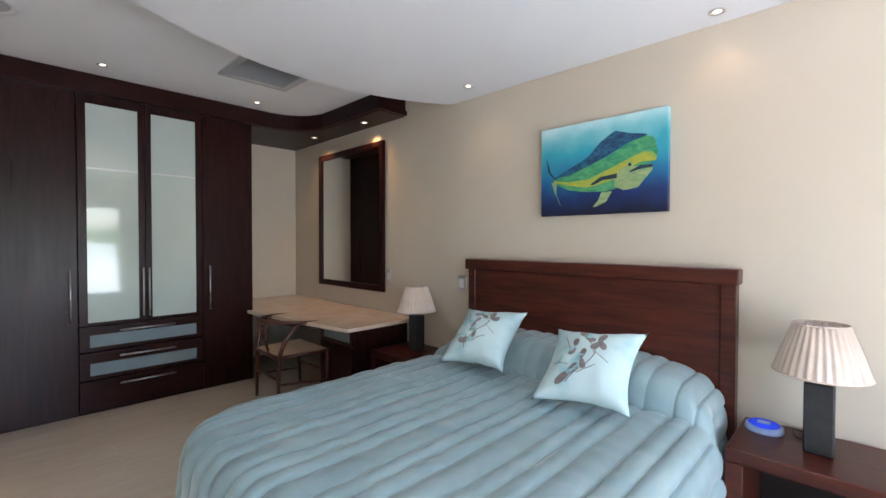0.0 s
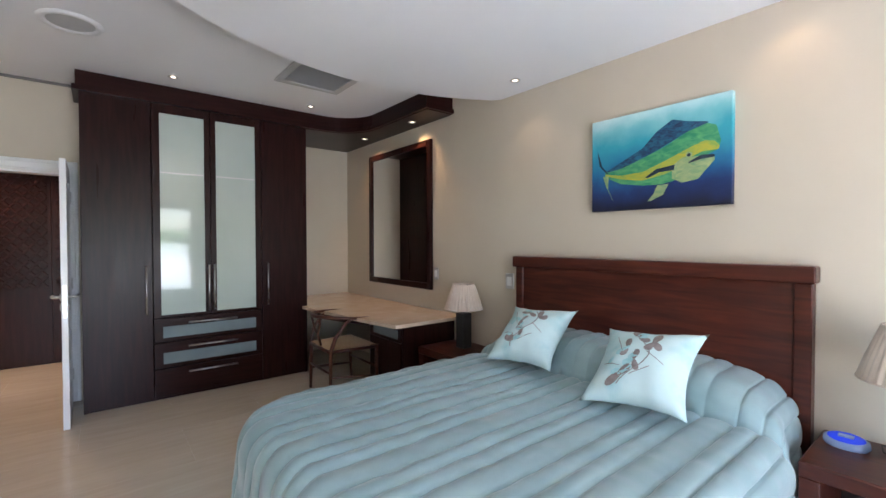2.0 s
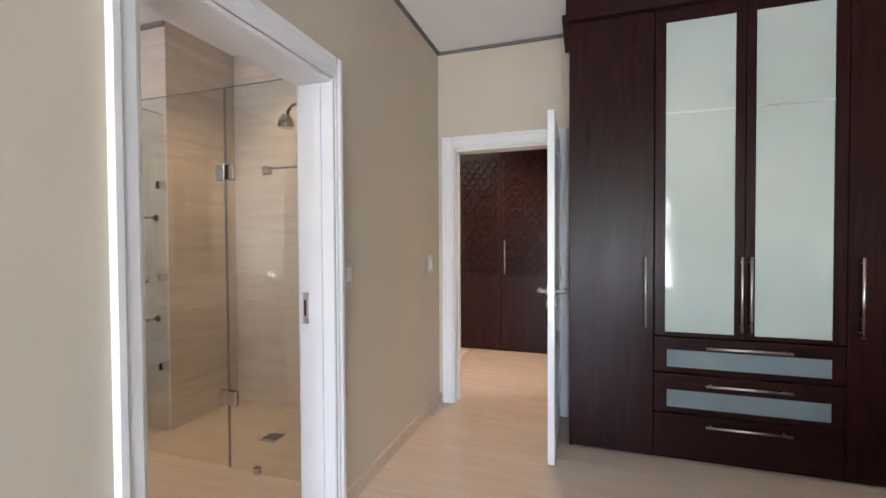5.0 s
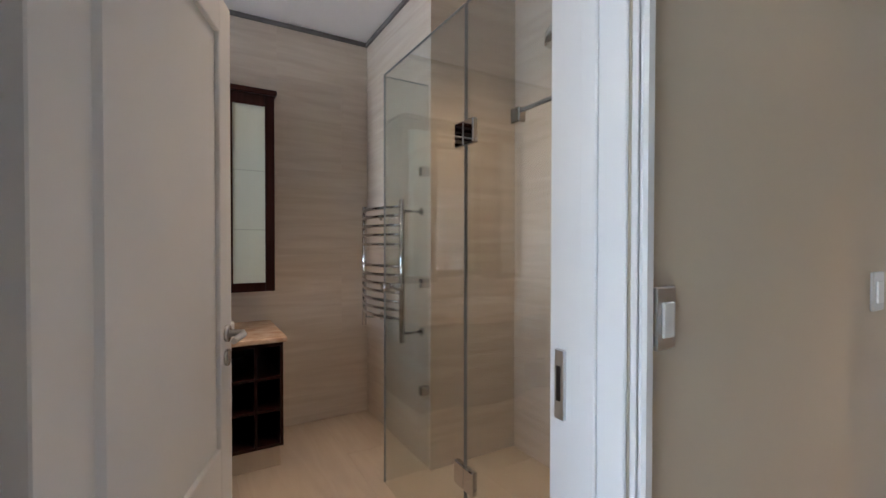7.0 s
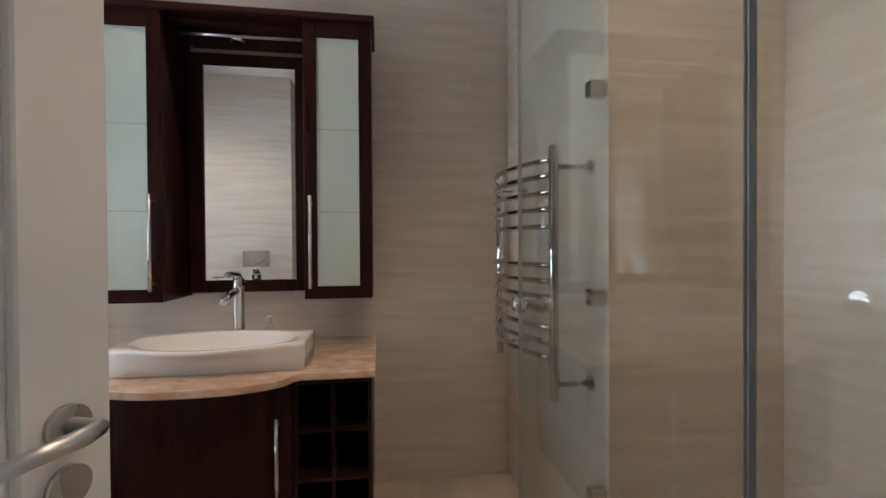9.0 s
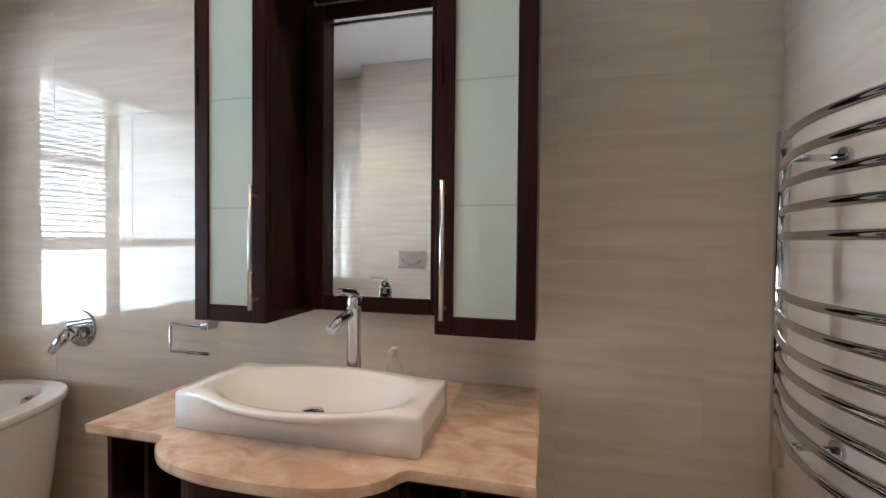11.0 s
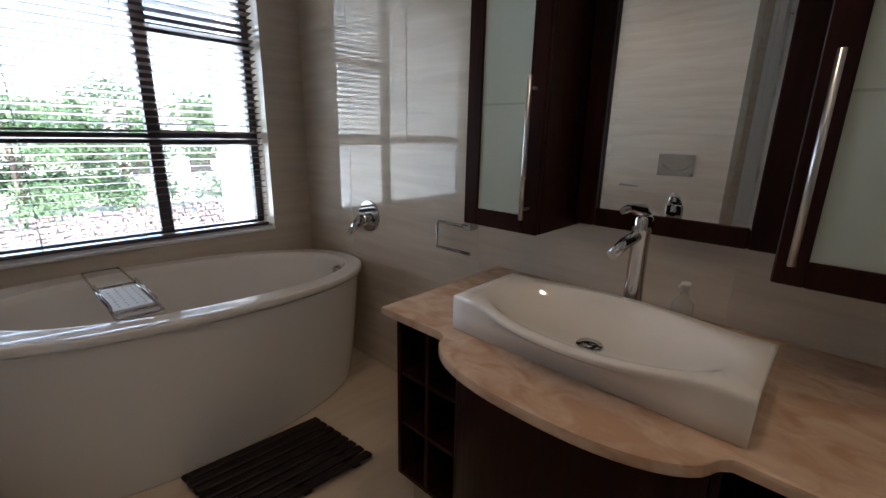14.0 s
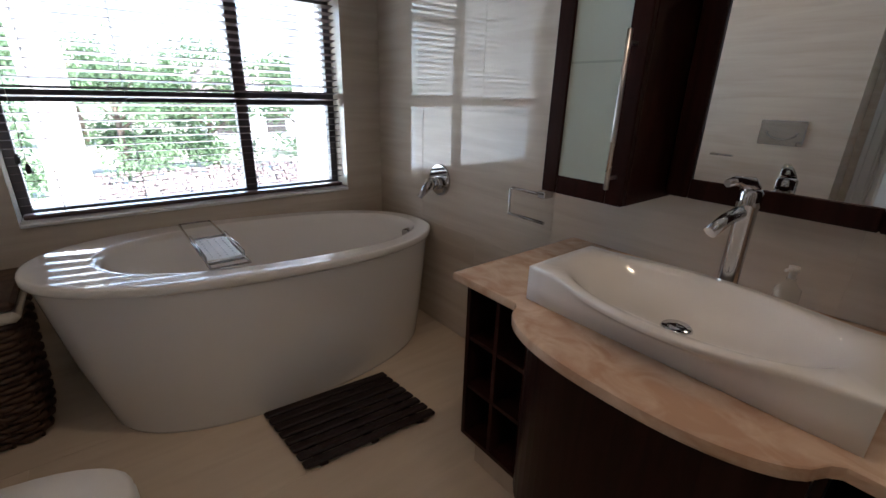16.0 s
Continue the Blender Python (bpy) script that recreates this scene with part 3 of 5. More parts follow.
pl = thing("wardrobe_pelmet", (2.0, 4.1, 2.62), "dark-stained timber pelmet with curved corner and downlights", "pelmet")
outer = pelmet_line(0.0)
part("fascia", M().prism(outer + [(WALLX - 0.004, 2.71), (WALLX - 0.004, 2.735)] + [(3.165, 2.735), (3.165, 3.5)] + [(2.72 + 0.445 * math.sin(a), FY - 0.45 + 0.445 * math.cos(a)) for a in np.linspace(1.42, 0.15, 9)] + [(2.72, FY - 0.005), (0.69, FY - 0.005), (0.69, 4.5), (0.665, 4.5)], 2.655, ZC - 0.002), WENGE_H, pl)
lip = pelmet_line(0.022)
part("moulding", M().prism(lip + [(WALLX - 0.004, 2.688), (WALLX - 0.004, 2.74), (3.16, 2.74), (3.16, 3.5)] + [(2.72 + 0.44 * math.sin(a), FY - 0.45 + 0.44 * math.cos(a)) for a in np.linspace(1.42, 0.15, 9)] + [(2.72, FY - 0.01), (0.685, FY - 0.01), (0.685, 4.5), (0.643, 4.5)], 2.628, 2.668), WENGE_H, pl, "projecting dark moulding")
part("soffit", M().prism([(2.558, FY)] + [(2.72, FY - 0.03)] + [(2.72 + 0.43 * math.sin(a), FY - 0.45 + 0.43 * math.cos(a)) for a in np.linspace(0.15, 1.42, 9)] + [(3.15, 3.5), (3.15, 2.72), (WALLX - 0.004, 2.72), (WALLX - 0.004, 4.94), (2.558, 4.94)], 2.622, 2.64), WENGE_H, pl, "dark underside board")
for x, y in ((3.29, 3.16), (3.26, 4.1)):
    downlight(x, y, 2.622, "lit downlight recessed in the timber pelmet")

# desk
dk = thing("desk", (3.0, 3.7, 0), "built-in desk with cream marble top and dark pedestal", "desk")
edge = [(2.558, 4.09), (2.49, 4.08)] + [(2.49 + 0.2 * (s ** 1.3), 4.08 - 1.54 * s) for s in np.linspace(0.05, 1, 10)]
part("top", M().prism(edge + [(WALLX - 0.004, 2.54), (WALLX - 0.004, 4.945), (2.558, 4.945)], 0.692, 0.722), DESKM, dk, "polished cream and peach marble top")
part("apron", M().prism([(2.60, 4.0), (2.86, 3.25), (2.88, 3.25), (2.62, 4.0)], 0.59, 0.688), WENGE_H, dk)
part("pedestal", B(2.86, WALLX - 0.006, 2.68, 3.24, 0.0, 0.69, 0.003), WENGE, dk)
dr = part("drawer", B(2.838, 2.86, 2.70, 3.235, 0.52, 0.675, 0.002), WENGE_H, dk)
part("glass_inlay", B(2.834, 2.838, 2.74, 3.16, 0.55, 0.63), INLAY, dr, "frosted glass strip")
bar_handle(dr, (2.838, 2.76, 0.655), (2.838, 3.14, 0.655), (-0.03, 0, 0))
dd = part("cupboard_door", B(2.838, 2.86, 2.70, 3.235, 0.03, 0.515, 0.002), WENGE, dk)
part("edge_strip", B(2.84, 2.862, 3.235, 3.243, 0.03, 0.675), STEEL, dk, "pale metal edge strip")

mi = thing("wall_mirror", (3.43, 3.65, 0.92), "tall wall mirror in a dark wooden frame", "mirror")
y0, y1, z0, z1 = 3.02, 4.28, 0.92, 2.45
part("frame", M().box(3.41, WALLX - 0.002, y0, y0 + 0.065, z0, z1, 0.006).box(3.41, WALLX - 0.002, y1 - 0.065, y1, z0, z1, 0.006).box(3.411, WALLX - 0.002, y0 + 0.065, y1 - 0.065, z0, z0 + 0.065, 0.006).box(3.411, WALLX - 0.002, y0 + 0.065, y1 - 0.065, z1 - 0.065, z1, 0.006), WENGE, mi)
part("mirror_glass", B(3.428, 3.436, y0 + 0.06, y1 - 0.06, z0 + 0.06, z1 - 0.06), MIRROR, mi, "clear mirror glass")


def wishbone_chair():
    """A hardwood chair with a bent top rail, a forked splat and a woven cord seat."""
    c = thing("wishbone_chair", (2.6, 3.36, 0), "hardwood wishbone chair with woven cord seat", "chair")
    # the chair faces +x (the desk); back at low x
    bx, fx, l, r = 2.38, 2.82, 3.58, 3.13
    fl, frr = 3.62, 3.08
    for y, s in ((l, 1), (r, -1)):
        part("rear_leg", M().tube([(bx, y, 0), (bx + 0.005, y, 0.25), (bx + 0.01, y, 0.44), (bx + 0.04, y + s * 0.03, 0.56), (bx + 0.13, y + s * 0.045, 0.68), (bx + 0.2, y + s * 0.03, 0.715)], [0.013, 0.017, 0.019, 0.017, 0.014, 0.012]), CHAIRW, c)
    for y in (fl, frr):
        part("front_leg", M().tube([(fx + 0.01, y, 0), (fx, y, 0.25), (fx, y, 0.45)], [0.012, 0.017, 0.018]), CHAIRW, c)
    arc = [(bx + 0.30 - 0.36 * math.cos(a), 3.355 + 0.29 * math.sin(a), 0.715 + 0.02 * math.cos(a)) for a in np.linspace(-1.75, 1.75, 25)]
    part("top_rail", M().tube(arc, [0.012 + 0.006 * math.sin(math.pi * i / 24) for i in range(25)]), CHAIRW, c)
    part("splat", M().tube([(bx + 0.02, 3.355, 0.43), (bx - 0.02, 3.355, 0.56), (bx - 0.03, 3.43, 0.65), (bx - 0.035, 3.46, 0.725)], 0.011).tube([(bx - 0.02, 3.355, 0.55), (bx - 0.03, 3.28, 0.65), (bx - 0.035, 3.25, 0.725)], 0.011), CHAIRW, c)
    part("seat_rail", M().tube([(bx, l, 0.43), (bx, r, 0.43)], 0.014).tube([(fx, fl, 0.43), (fx, frr, 0.43)], 0.014).tube([(bx, l, 0.43), (fx, fl, 0.43)], 0.014).tube([(bx, r, 0.43), (fx, frr, 0.43)], 0.014), CHAIRW, c)

    def seat(u, v):
        x = bx + (fx - bx) * u
        e = l + (fl - l) * u
        g = r + (frr - r) * u
        return (x, g + (e - g) * v, 0.452 - 0.018 * math.sin(math.pi * u) * math.sin(math.pi * v) + 0.002 * math.sin(v * 150))
    part("seat", M().grid(seat, 10, 60).grid(lambda u, v: (lambda p: (p[0], p[1], 0.42))(seat(u, v)), 2, 2), RUSH, c, "woven natural cord seat")
    for a, b in (((bx, l, 0.2), (fx, fl, 0.16)), ((bx, r, 0.2), (fx, frr, 0.16)), ((bx, l, 0.24), (bx, r, 0.24)), ((fx, fl, 0.24), (fx, frr, 0.24))):
        part("stretcher", M().tube([a, ((a[0] + b[0]) / 2, (a[1] + b[1]) / 2, (a[2] + b[2]) / 2), b], [0.009, 0.012, 0.009]), CHAIRW, c)


wishbone_chair()

# ---- bed ----
bed = thing("bed", (2.4, 0.94, 0), "double bed with dark mahogany headboard", "bed")
hb = part("headboard", M().box(3.385, WALLX - 0.012, 0.09, 1.79, 0.2, 1.22, 0.003), MAHOG, bed, "panelled mahogany headboard")
part("post", B(3.37, WALLX - 0.006, 0.035, 0.105, 0, 1.215, 0.005), MAHOG, hb)
part("post", B(3.37, WALLX - 0.006, 1.775, 1.845, 0, 1.215, 0.005), MAHOG, hb)
part("top_rail", B(3.345, WALLX - 0.006, 0.02, 1.86, 1.215, 1.295, 0.006), MAHOG, hb)
part("base", B(1.5, 3.37, 0.2, 1.68, 0.0, 0.3, 0.01), BLACK, bed)
part("mattress", B(1.4, 3.36, 0.14, 1.74, 0.3, 0.5, 0.04), LINEN, bed)
BX0, BX1, BY0, BY1, BT, BR = 1.285, 3.35, 0.02, 1.86, 0.60, 0.33
seams = []
s0 = -0.75
k = 0
while s0 < 0.75 + 1.9:
    seams.append(s0)
    s0 += (0.135, 0.088, 0.088)[k % 3]
    k += 1


def bump_across(b):
    for i in range(len(seams) - 1):
        if seams[i] <= b < seams[i + 1]:
            u = (b - seams[i]) / (seams[i + 1] - seams[i])
            return max(0.0, math.sin(math.pi * u)) ** 0.33
    return 0.0


def quilt_point(a, b):
    """a: along the bed from the foot hem; b: across, 0 to 1.84 on top; beyond it hangs."""
    x, y = BX0 + a, BY0 + b
    tight = 0.065 * min(1.0, max(0.0, (x - 2.9) / 0.2))  # drawn in beside the pillows
    ix, iy = BX0 + BR, (BY0 + BR + tight, BY1 - BR - tight)
    cx, cy = max(x, ix), min(max(y, iy[0]), iy[1])
    dx, dy = x - cx, y - cy
    d = math.hypot(dx, dy)
    z, puff = BT, 0.028 * bump_across(b) * (1 + 0.3 * noise.noise((x * 11, b * 5, 2)))
    rise = 0.0
    q = (x - 2.955 - 0.025 * noise.noise((y * 2.5, 0, 7))) / 0.19
    if q > 0:
        puff *= 0.6
        # pillows under the cover: a full roll behind the tuck, rounded down at both ends
        side = min(0.81, abs(y - 0.94)) / 0.88
        rise = 0.20 * math.sqrt(1 - (1 - min(1.0, q)) ** 2) * math.sqrt(1 - side ** 3)
        rise -= 0.02 * math.exp(-((y - 0.94) / 0.10) ** 2) * min(1.0, q)
    rise -= 0.022 * math.exp(-(q / 0.13) ** 2)
    z += rise + 0.007 * noise.noise((x * 2.2, y * 2.2, 0)) + 0.004 * noise.noise((x * 15, y * 8, 3))
    r = 0.11
    flat = BR - r
    if d <= flat:
        return (x, y, z + puff)
    ux, uy = dx / d, dy / d
    e = d - flat
    if e < r * math.pi / 2:
        g = e / r
        h, dn = flat + r * math.sin(g), r * (1 - math.cos(g))
        nx, nz = math.sin(g), math.cos(g)
    else:
        rest = e - r * math.pi / 2
        fold = 0.012 * math.sin((x - y) * 21) * min(1, rest * 4)
        h, dn, nx, nz = flat + r + rest * 0.10 + fold, r + rest * 0.99, 1.0, 0.1
    return (cx + ux * (h + puff * nx), cy + uy * (h + puff * nx), max(0.02, z - dn + puff * nz))


ext = 0.62
part("quilt", M().grid(lambda u, v: quilt_point(-ext + u * (BX1 - BX0 + ext), -ext + v * (BY1 - BY0 + 2 * ext)), 170, 560), QUILT, bed, "duck-egg blue channel-quilted satin bedspread")


def cushion(centre, size, lean, turn, spin, label, seed):
    """A square scatter cushion with pinched corners and a printed blossom sprig."""
    rnd = random.Random(seed)
    m4 = Matrix.Translation(centre) @ Euler((0, radians(lean), radians(turn))).to_matrix().to_4x4() @ Euler((radians(spin), 0, 0)).to_matrix().to_4x4()

    def surf(u, v, side, lift=0.0):
        p, q = 2 * u - 1, 2 * v - 1
        pin = 1 - 0.17 * (1 - q * q)
        pin2 = 1 - 0.17 * (1 - p * p)
        th = 0.10 * max(0.0, (1 - p * p) * (1 - q * q)) ** 0.5
        w = 0.010 * noise.noise((p * 3, q * 3, seed))
        return m4 @ Vector((side * (th + w * (th > 0.01) + lift), q * size / 2 * pin2, p * size / 2 * pin))
    c = thing("cushion", centre, label, "cushion", "scatter cushions")
    part("cover", M().grid(lambda u, v: surf(u, v, -1), 22, 22).grid(lambda u, v: surf(u, v, 1), 22, 22), PRINT, c)

    def leaf(u, v, ang, ln, wd):
        poly = []
        for i in range(12):
            a = 2 * math.pi * i / 12
            x, y = ln * math.cos(a), wd * math.sin(a) * (1 + 0.3 * math.cos(a))
            poly.append(surf(min(0.96, max(0.04, u + x * math.cos(ang) - y * math.sin(ang))), min(0.96, max(0.04, v + x * math.sin(ang) + y * math.cos(ang))), -1, 0.002))
        mid = surf(u, v, -1, 0.0025)
        return M().add([*poly, mid], [(i, (i + 1) % 12, 12) for i in range(12)])
    stem = []
    for i in range(14):
        s = i / 13
        stem.append(surf(0.12 + 0.72 * s, 0.5 + 0.14 * math.sin(s * 5 + seed), -1, 0.002))
    part("printed_stem", M().tube(stem, 0.0022, 5), TAUPE, c)
    for i, (u, v) in enumerate(((0.80, 0.55), (0.72, 0.36), (0.60, 0.62), (0.42, 0.50), (0.22, 0.62))):
        for j in range(3):
            a = rnd.uniform(0, 6.28)
            part("printed_leaf", leaf(u + 0.07 * math.cos(a), v + 0.07 * math.sin(a), a, rnd.uniform(0.065, 0.1), rnd.uniform(0.035, 0.052)), TAUPE if (i + j) % 4 else AQUA, c)
    for u, v, a, ln in ((0.5, 0.3, 1.0, 0.12), (0.3, 0.42, 2.2, 0.12), (0.66, 0.74, 0.5, 0.14), (0.35, 0.75, 1.4, 0.1)):
        part("printed_twig", M().tube([surf(u + ln * s * math.cos(a), v + ln * s * math.sin(a), -1, 0.002) for s in (-1, -0.5, 0, 0.5, 1)], 0.0017, 5), TAUPE, c)
    for i in range(5):
        part("printed_blossom", leaf(rnd.uniform(0.15, 0.85), rnd.uniform(0.15, 0.85), rnd.uniform(0, 3), 0.05, 0.03), AQUA, c)


cushion((2.90, 1.30, 0.825), 0.465, 50, 4, -4, "pale aqua cushion printed with a blossom sprig, leaning on the bed", 1)
cushion((2.79, 0.54, 0.815), 0.48, 52, -2, -8, "pale aqua cushion printed with grey leaves, tilted on its corner", 2)


def nightstand(y0, y1, h):
    c = thing("nightstand", (3.2, (y0 + y1) / 2, 0), "low dark mahogany bedside table with open front", "nightstand", "bedside tables")
    part("top", B(2.97, 3.435, y0, y1, h - 0.062, h, 0.006), MAHOG, c)
    for a in (y0, y1 - 0.07):
        part("side", B(2.975, 3.43, a + 0.001, a + 0.069, 0, h - 0.063, 0.004), MAHOG, c)
    # near-black panel, so the open front looks deep in shade
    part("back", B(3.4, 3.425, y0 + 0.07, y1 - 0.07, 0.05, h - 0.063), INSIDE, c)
    part("shelf", B(3.0, 3.4, y0 + 0.07, y1 - 0.07, 0.05, 0.09, 0.003), MAHOG, c)


nightstand(-0.76, 0.0, 0.535)
nightstand(1.885, 2.62, 0.495)


def table_lamp(x, y, z, label):
    c = thing("table_lamp", (x, y, z), label, "lamp", "bedside lamps")
    part("base", B(x - 0.05, x + 0.05, y - 0.05, y + 0.05, z, z + 0.30, 0.006), BLACK, c, "black leather-wrapped block base")
    part("stem", M().tube([(x, y, z + 0.30), (x, y, z + 0.35)], 0.008), CHROME, c)
    n = 192

    def ring(r, zz, amp):
        out = []
        for k in range(n):
            a = 2 * math.pi * k / n
            rr = r + amp * (abs((k * 32 / n) % 1 - 0.5) - 0.25)
            out.append((x + rr * math.cos(a), y + rr * math.sin(a), zz))
        return out
    sh = part("shade", M().rings([ring(0.163, z + 0.335, 0.014), ring(0.138, z + 0.42, 0.013), ring(0.093, z + 0.55, 0.01), ring(0.091, z + 0.55, 0.01), ring(0.160, z + 0.335, 0.014)]), SHADE, c, "pleated champagne satin shade")
    part("trim", M().tube([(x + 0.164 * math.cos(a), y + 0.164 * math.sin(a), z + 0.337) for a in np.linspace(0, 2 * math.pi, 41)[:-1]], 0.004, 6, True, True), SHADE, sh)
    part("top_trim", M().tube([(x + 0.094 * math.cos(a), y + 0.094 * math.sin(a), z + 0.549) for a in np.linspace(0, 2 * math.pi, 41)[:-1]], 0.003, 6, True, True), SHADE, sh)
    part("carrier", M().tube([(x - 0.09, y, z + 0.54), (x + 0.09, y, z + 0.54)], 0.002, 6).tube([(x, y - 0.09, z + 0.54), (x, y + 0.09, z + 0.54)], 0.002, 6).tube([(x, y, z + 0.35), (x, y, z + 0.54)], 0.003, 6), CHROME, c)


table_lamp(3.2, -0.30, 0.537, "black block lamp with pleated champagne shade on nightstand")
table_lamp(3.25, 2.33, 0.497, "black block lamp with pleated champagne shade beside desk")

ck = thing("alarm_clock", (3.28, -0.10, 0.537), "oval alarm clock with glowing blue face", "clock")
part("body", M().rings([[(3.28 + s * 0.05 * math.cos(a), -0.10 + s * 0.078 * math.sin(a), 0.538 + h + 0.012 * (s * math.cos(a))) for a in np.linspace(0, 2 * math.pi, 33)[:-1]] for s, h in ((0.9, 0.0), (1.0, 0.012), (0.95, 0.03), (0.8, 0.036))], True, True, True), CLOCKW, ck)
part("face", M().rings([[(3.275 + s * 0.04 * math.cos(a), -0.10 + s * 0.062 * math.sin(a), 0.5745 + h + 0.01 * s * math.cos(a)) for a in np.linspace(0, 2 * math.pi, 33)[:-1]] for s, h in ((1.0, 0.0), (0.6, 0.006), (0.01, 0.008))]), BLUEGLOW, ck, "glowing blue face")
part("display", B(3.26, 3.285, -0.125, -0.075, 0.578, 0.587, 0.002), CLOCKW, ck)
solid("lamp_cable", M().tube([(3.28, -0.24, 0.54), (3.30, -0.21, 0.545), (3.34, -0.2, 0.56), (3.38, -0.22, 0.545), (3.425, -0.26, 0.54)], 0.004, 8), BLACK, "thin black lamp cable lying on the nightstand", "cable")

# ---- painting ----
PY0, PY1, PZ0, PZ1 = 0.375, 1.2, 1.61, 2.21
cv = bpy.data.materials.new("sea_gradient_paint")
cv.use_nodes = True
nt = cv.node_tree
co, sep, nz, ad, rp = (nt.nodes.new("ShaderNode" + k) for k in ("TexCoord", "SeparateXYZ", "TexNoise", "Math", "ValToRGB"))
nt.links.new(co.outputs["Object"], sep.inputs[0])
nt.links.new(co.outputs["Object"], nz.inputs["Vector"])
nz.inputs["Scale"].default_value, nz.inputs["Detail"].default_value = 5, 6
ad.operation = "MULTIPLY_ADD"
ad.inputs[1].default_value = 0.22
nt.links.new(nz.outputs[0], ad.inputs[0])
nt.links.new(sep.outputs[2], ad.inputs[2])
e = rp.color_ramp.elements
e[0].position, e[0].color = 0.12, (0.006, 0.008, 0.03, 1)
e[1].position, e[1].color = 0.72, (0.55, 0.78, 0.78, 1)
for p_, c_ in ((0.24, (0.008, 0.03, 0.13, 1)), (0.38, (0.01, 0.16, 0.33, 1)), (0.52, (0.03, 0.36, 0.45, 1)), (0.62, (0.2, 0.56, 0.6, 1))):
    q = e.new(p_)
    q.color = c_
nt.links.new(ad.outputs[0], rp.inputs[0])
nt.links.new(rp.outputs[0], nt.nodes["Principled BSDF"].inputs["Base Color"])
nt.nodes["Principled BSDF"].inputs["Roughness"].default_value = 0.45
pt = thing("painting", (3.43, (PY0 + PY1) / 2, PZ0), "canvas painting of a green and yellow fish in blue sea", "painting")
part("canvas", B(3.41, WALLX - 0.002, PY0, PY1, PZ0, PZ1, 0.003), cv, pt)


def pmat(name, c1, c2, scale=14):
    return mat(name, c1, 0.45, colour2=c2, scale=scale, stretch=(1, 1, 2.4), bump=0.1, distort=1.0)


FG = pmat("fish_green_paint", (0.02, 0.25, 0.13), (0.12, 0.42, 0.16))
FYL = pmat("fish_yellow_paint", (0.50, 0.44, 0.04), (0.22, 0.38, 0.08))
FB = pmat("fish_blue_paint", (0.015, 0.03, 0.09), (0.02, 0.16, 0.26), 24)
FD = pmat("fish_dark_paint", (0.008, 0.02, 0.04), (0.02, 0.05, 0.08))
FP = pmat("fish_pale_paint", (0.38, 0.44, 0.2), (0.16, 0.32, 0.16))


def paint(name, top, bottom, material, lift, n=40):
    """A painted patch between two smooth curves, in the canvas's own 0 to 1 measure."""
    def cur(pts, s):
        return float(np.interp(s, [i / (len(pts) - 1) for i in range(len(pts))], [p[0] for p in pts])), float(np.interp(s, [i / (len(pts) - 1) for i in range(len(pts))], [p[1] for p in pts]))

    def fn(u, v):
        a, b = cur(top, u), cur(bottom, u)
        x, z = a[0] + (b[0] - a[0]) * v, a[1] + (b[1] - a[1]) * v
        return (3.41 - lift, PY1 - x * (PY1 - PY0), PZ0 + z * (PZ1 - PZ0))
    part(name, M().grid(fn, n, 3, False), material, pt)


back = [(0.12, 0.42), (0.25, 0.44), (0.42, 0.52), (0.58, 0.60), (0.72, 0.70), (0.84, 0.76), (0.91, 0.72), (0.935, 0.58)]
mid = [(0.12, 0.40), (0.25, 0.37), (0.42, 0.38), (0.58, 0.46), (0.72, 0.54), (0.84, 0.60), (0.90, 0.58), (0.93, 0.53)]
low = [(0.12, 0.385), (0.25, 0.33), (0.42, 0.29), (0.58, 0.33), (0.66, 0.37), (0.72, 0.44), (0.82, 0.50), (0.92, 0.50)]
belly = [(0.12, 0.37), (0.25, 0.28), (0.42, 0.24), (0.56, 0.235), (0.64, 0.255), (0.66, 0.28), (0.7, 0.34), (0.78, 0.42)]
paint("painted_back", back, mid, FG, 0.0015)
paint("painted_flank", mid, low, FYL, 0.0015)
paint("painted_belly", low, belly, FG, 0.0017)
paint("painted_jaw", [(0.63, 0.40), (0.70, 0.47), (0.80, 0.46), (0.90, 0.44)], [(0.63, 0.28), (0.70, 0.23), (0.80, 0.25), (0.90, 0.41)], FP, 0.0025)
paint("painted_mouth", [(0.74, 0.42), (0.82, 0.47), (0.90, 0.46)], [(0.74, 0.405), (0.82, 0.43), (0.90, 0.435)], FD, 0.0032)
paint("painted_dorsal_fin", [(0.13, 0.43), (0.30, 0.54), (0.42, 0.62), (0.52, 0.76), (0.63, 0.85), (0.74, 0.80), (0.86, 0.765)], [(0.13, 0.42), (0.25, 0.44), (0.36, 0.49), (0.48, 0.55), (0.6, 0.62), (0.72, 0.70), (0.86, 0.755)], FB, 0.0022)
paint("painted_tail", [(0.13, 0.41), (0.07, 0.50), (0.05, 0.68)], [(0.15, 0.40), (0.095, 0.49), (0.055, 0.66)], FD, 0.003)
paint("painted_tail", [(0.10, 0.38), (0.13, 0.26), (0.185, 0.11)], [(0.15, 0.38), (0.145, 0.24), (0.187, 0.11)], FP, 0.003)
paint("painted_fin", [(0.44, 0.32), (0.52, 0.39), (0.65, 0.41)], [(0.46, 0.31), (0.54, 0.355), (0.645, 0.36)], FD, 0.003)
paint("painted_fin", [(0.53, 0.23), (0.50, 0.14), (0.46, 0.08)], [(0.61, 0.23), (0.57, 0.13), (0.48, 0.075)], FP, 0.003)
ey = (PY1 - 0.742 * (PY1 - PY0), PZ0 + 0.485 * (PZ1 - PZ0))
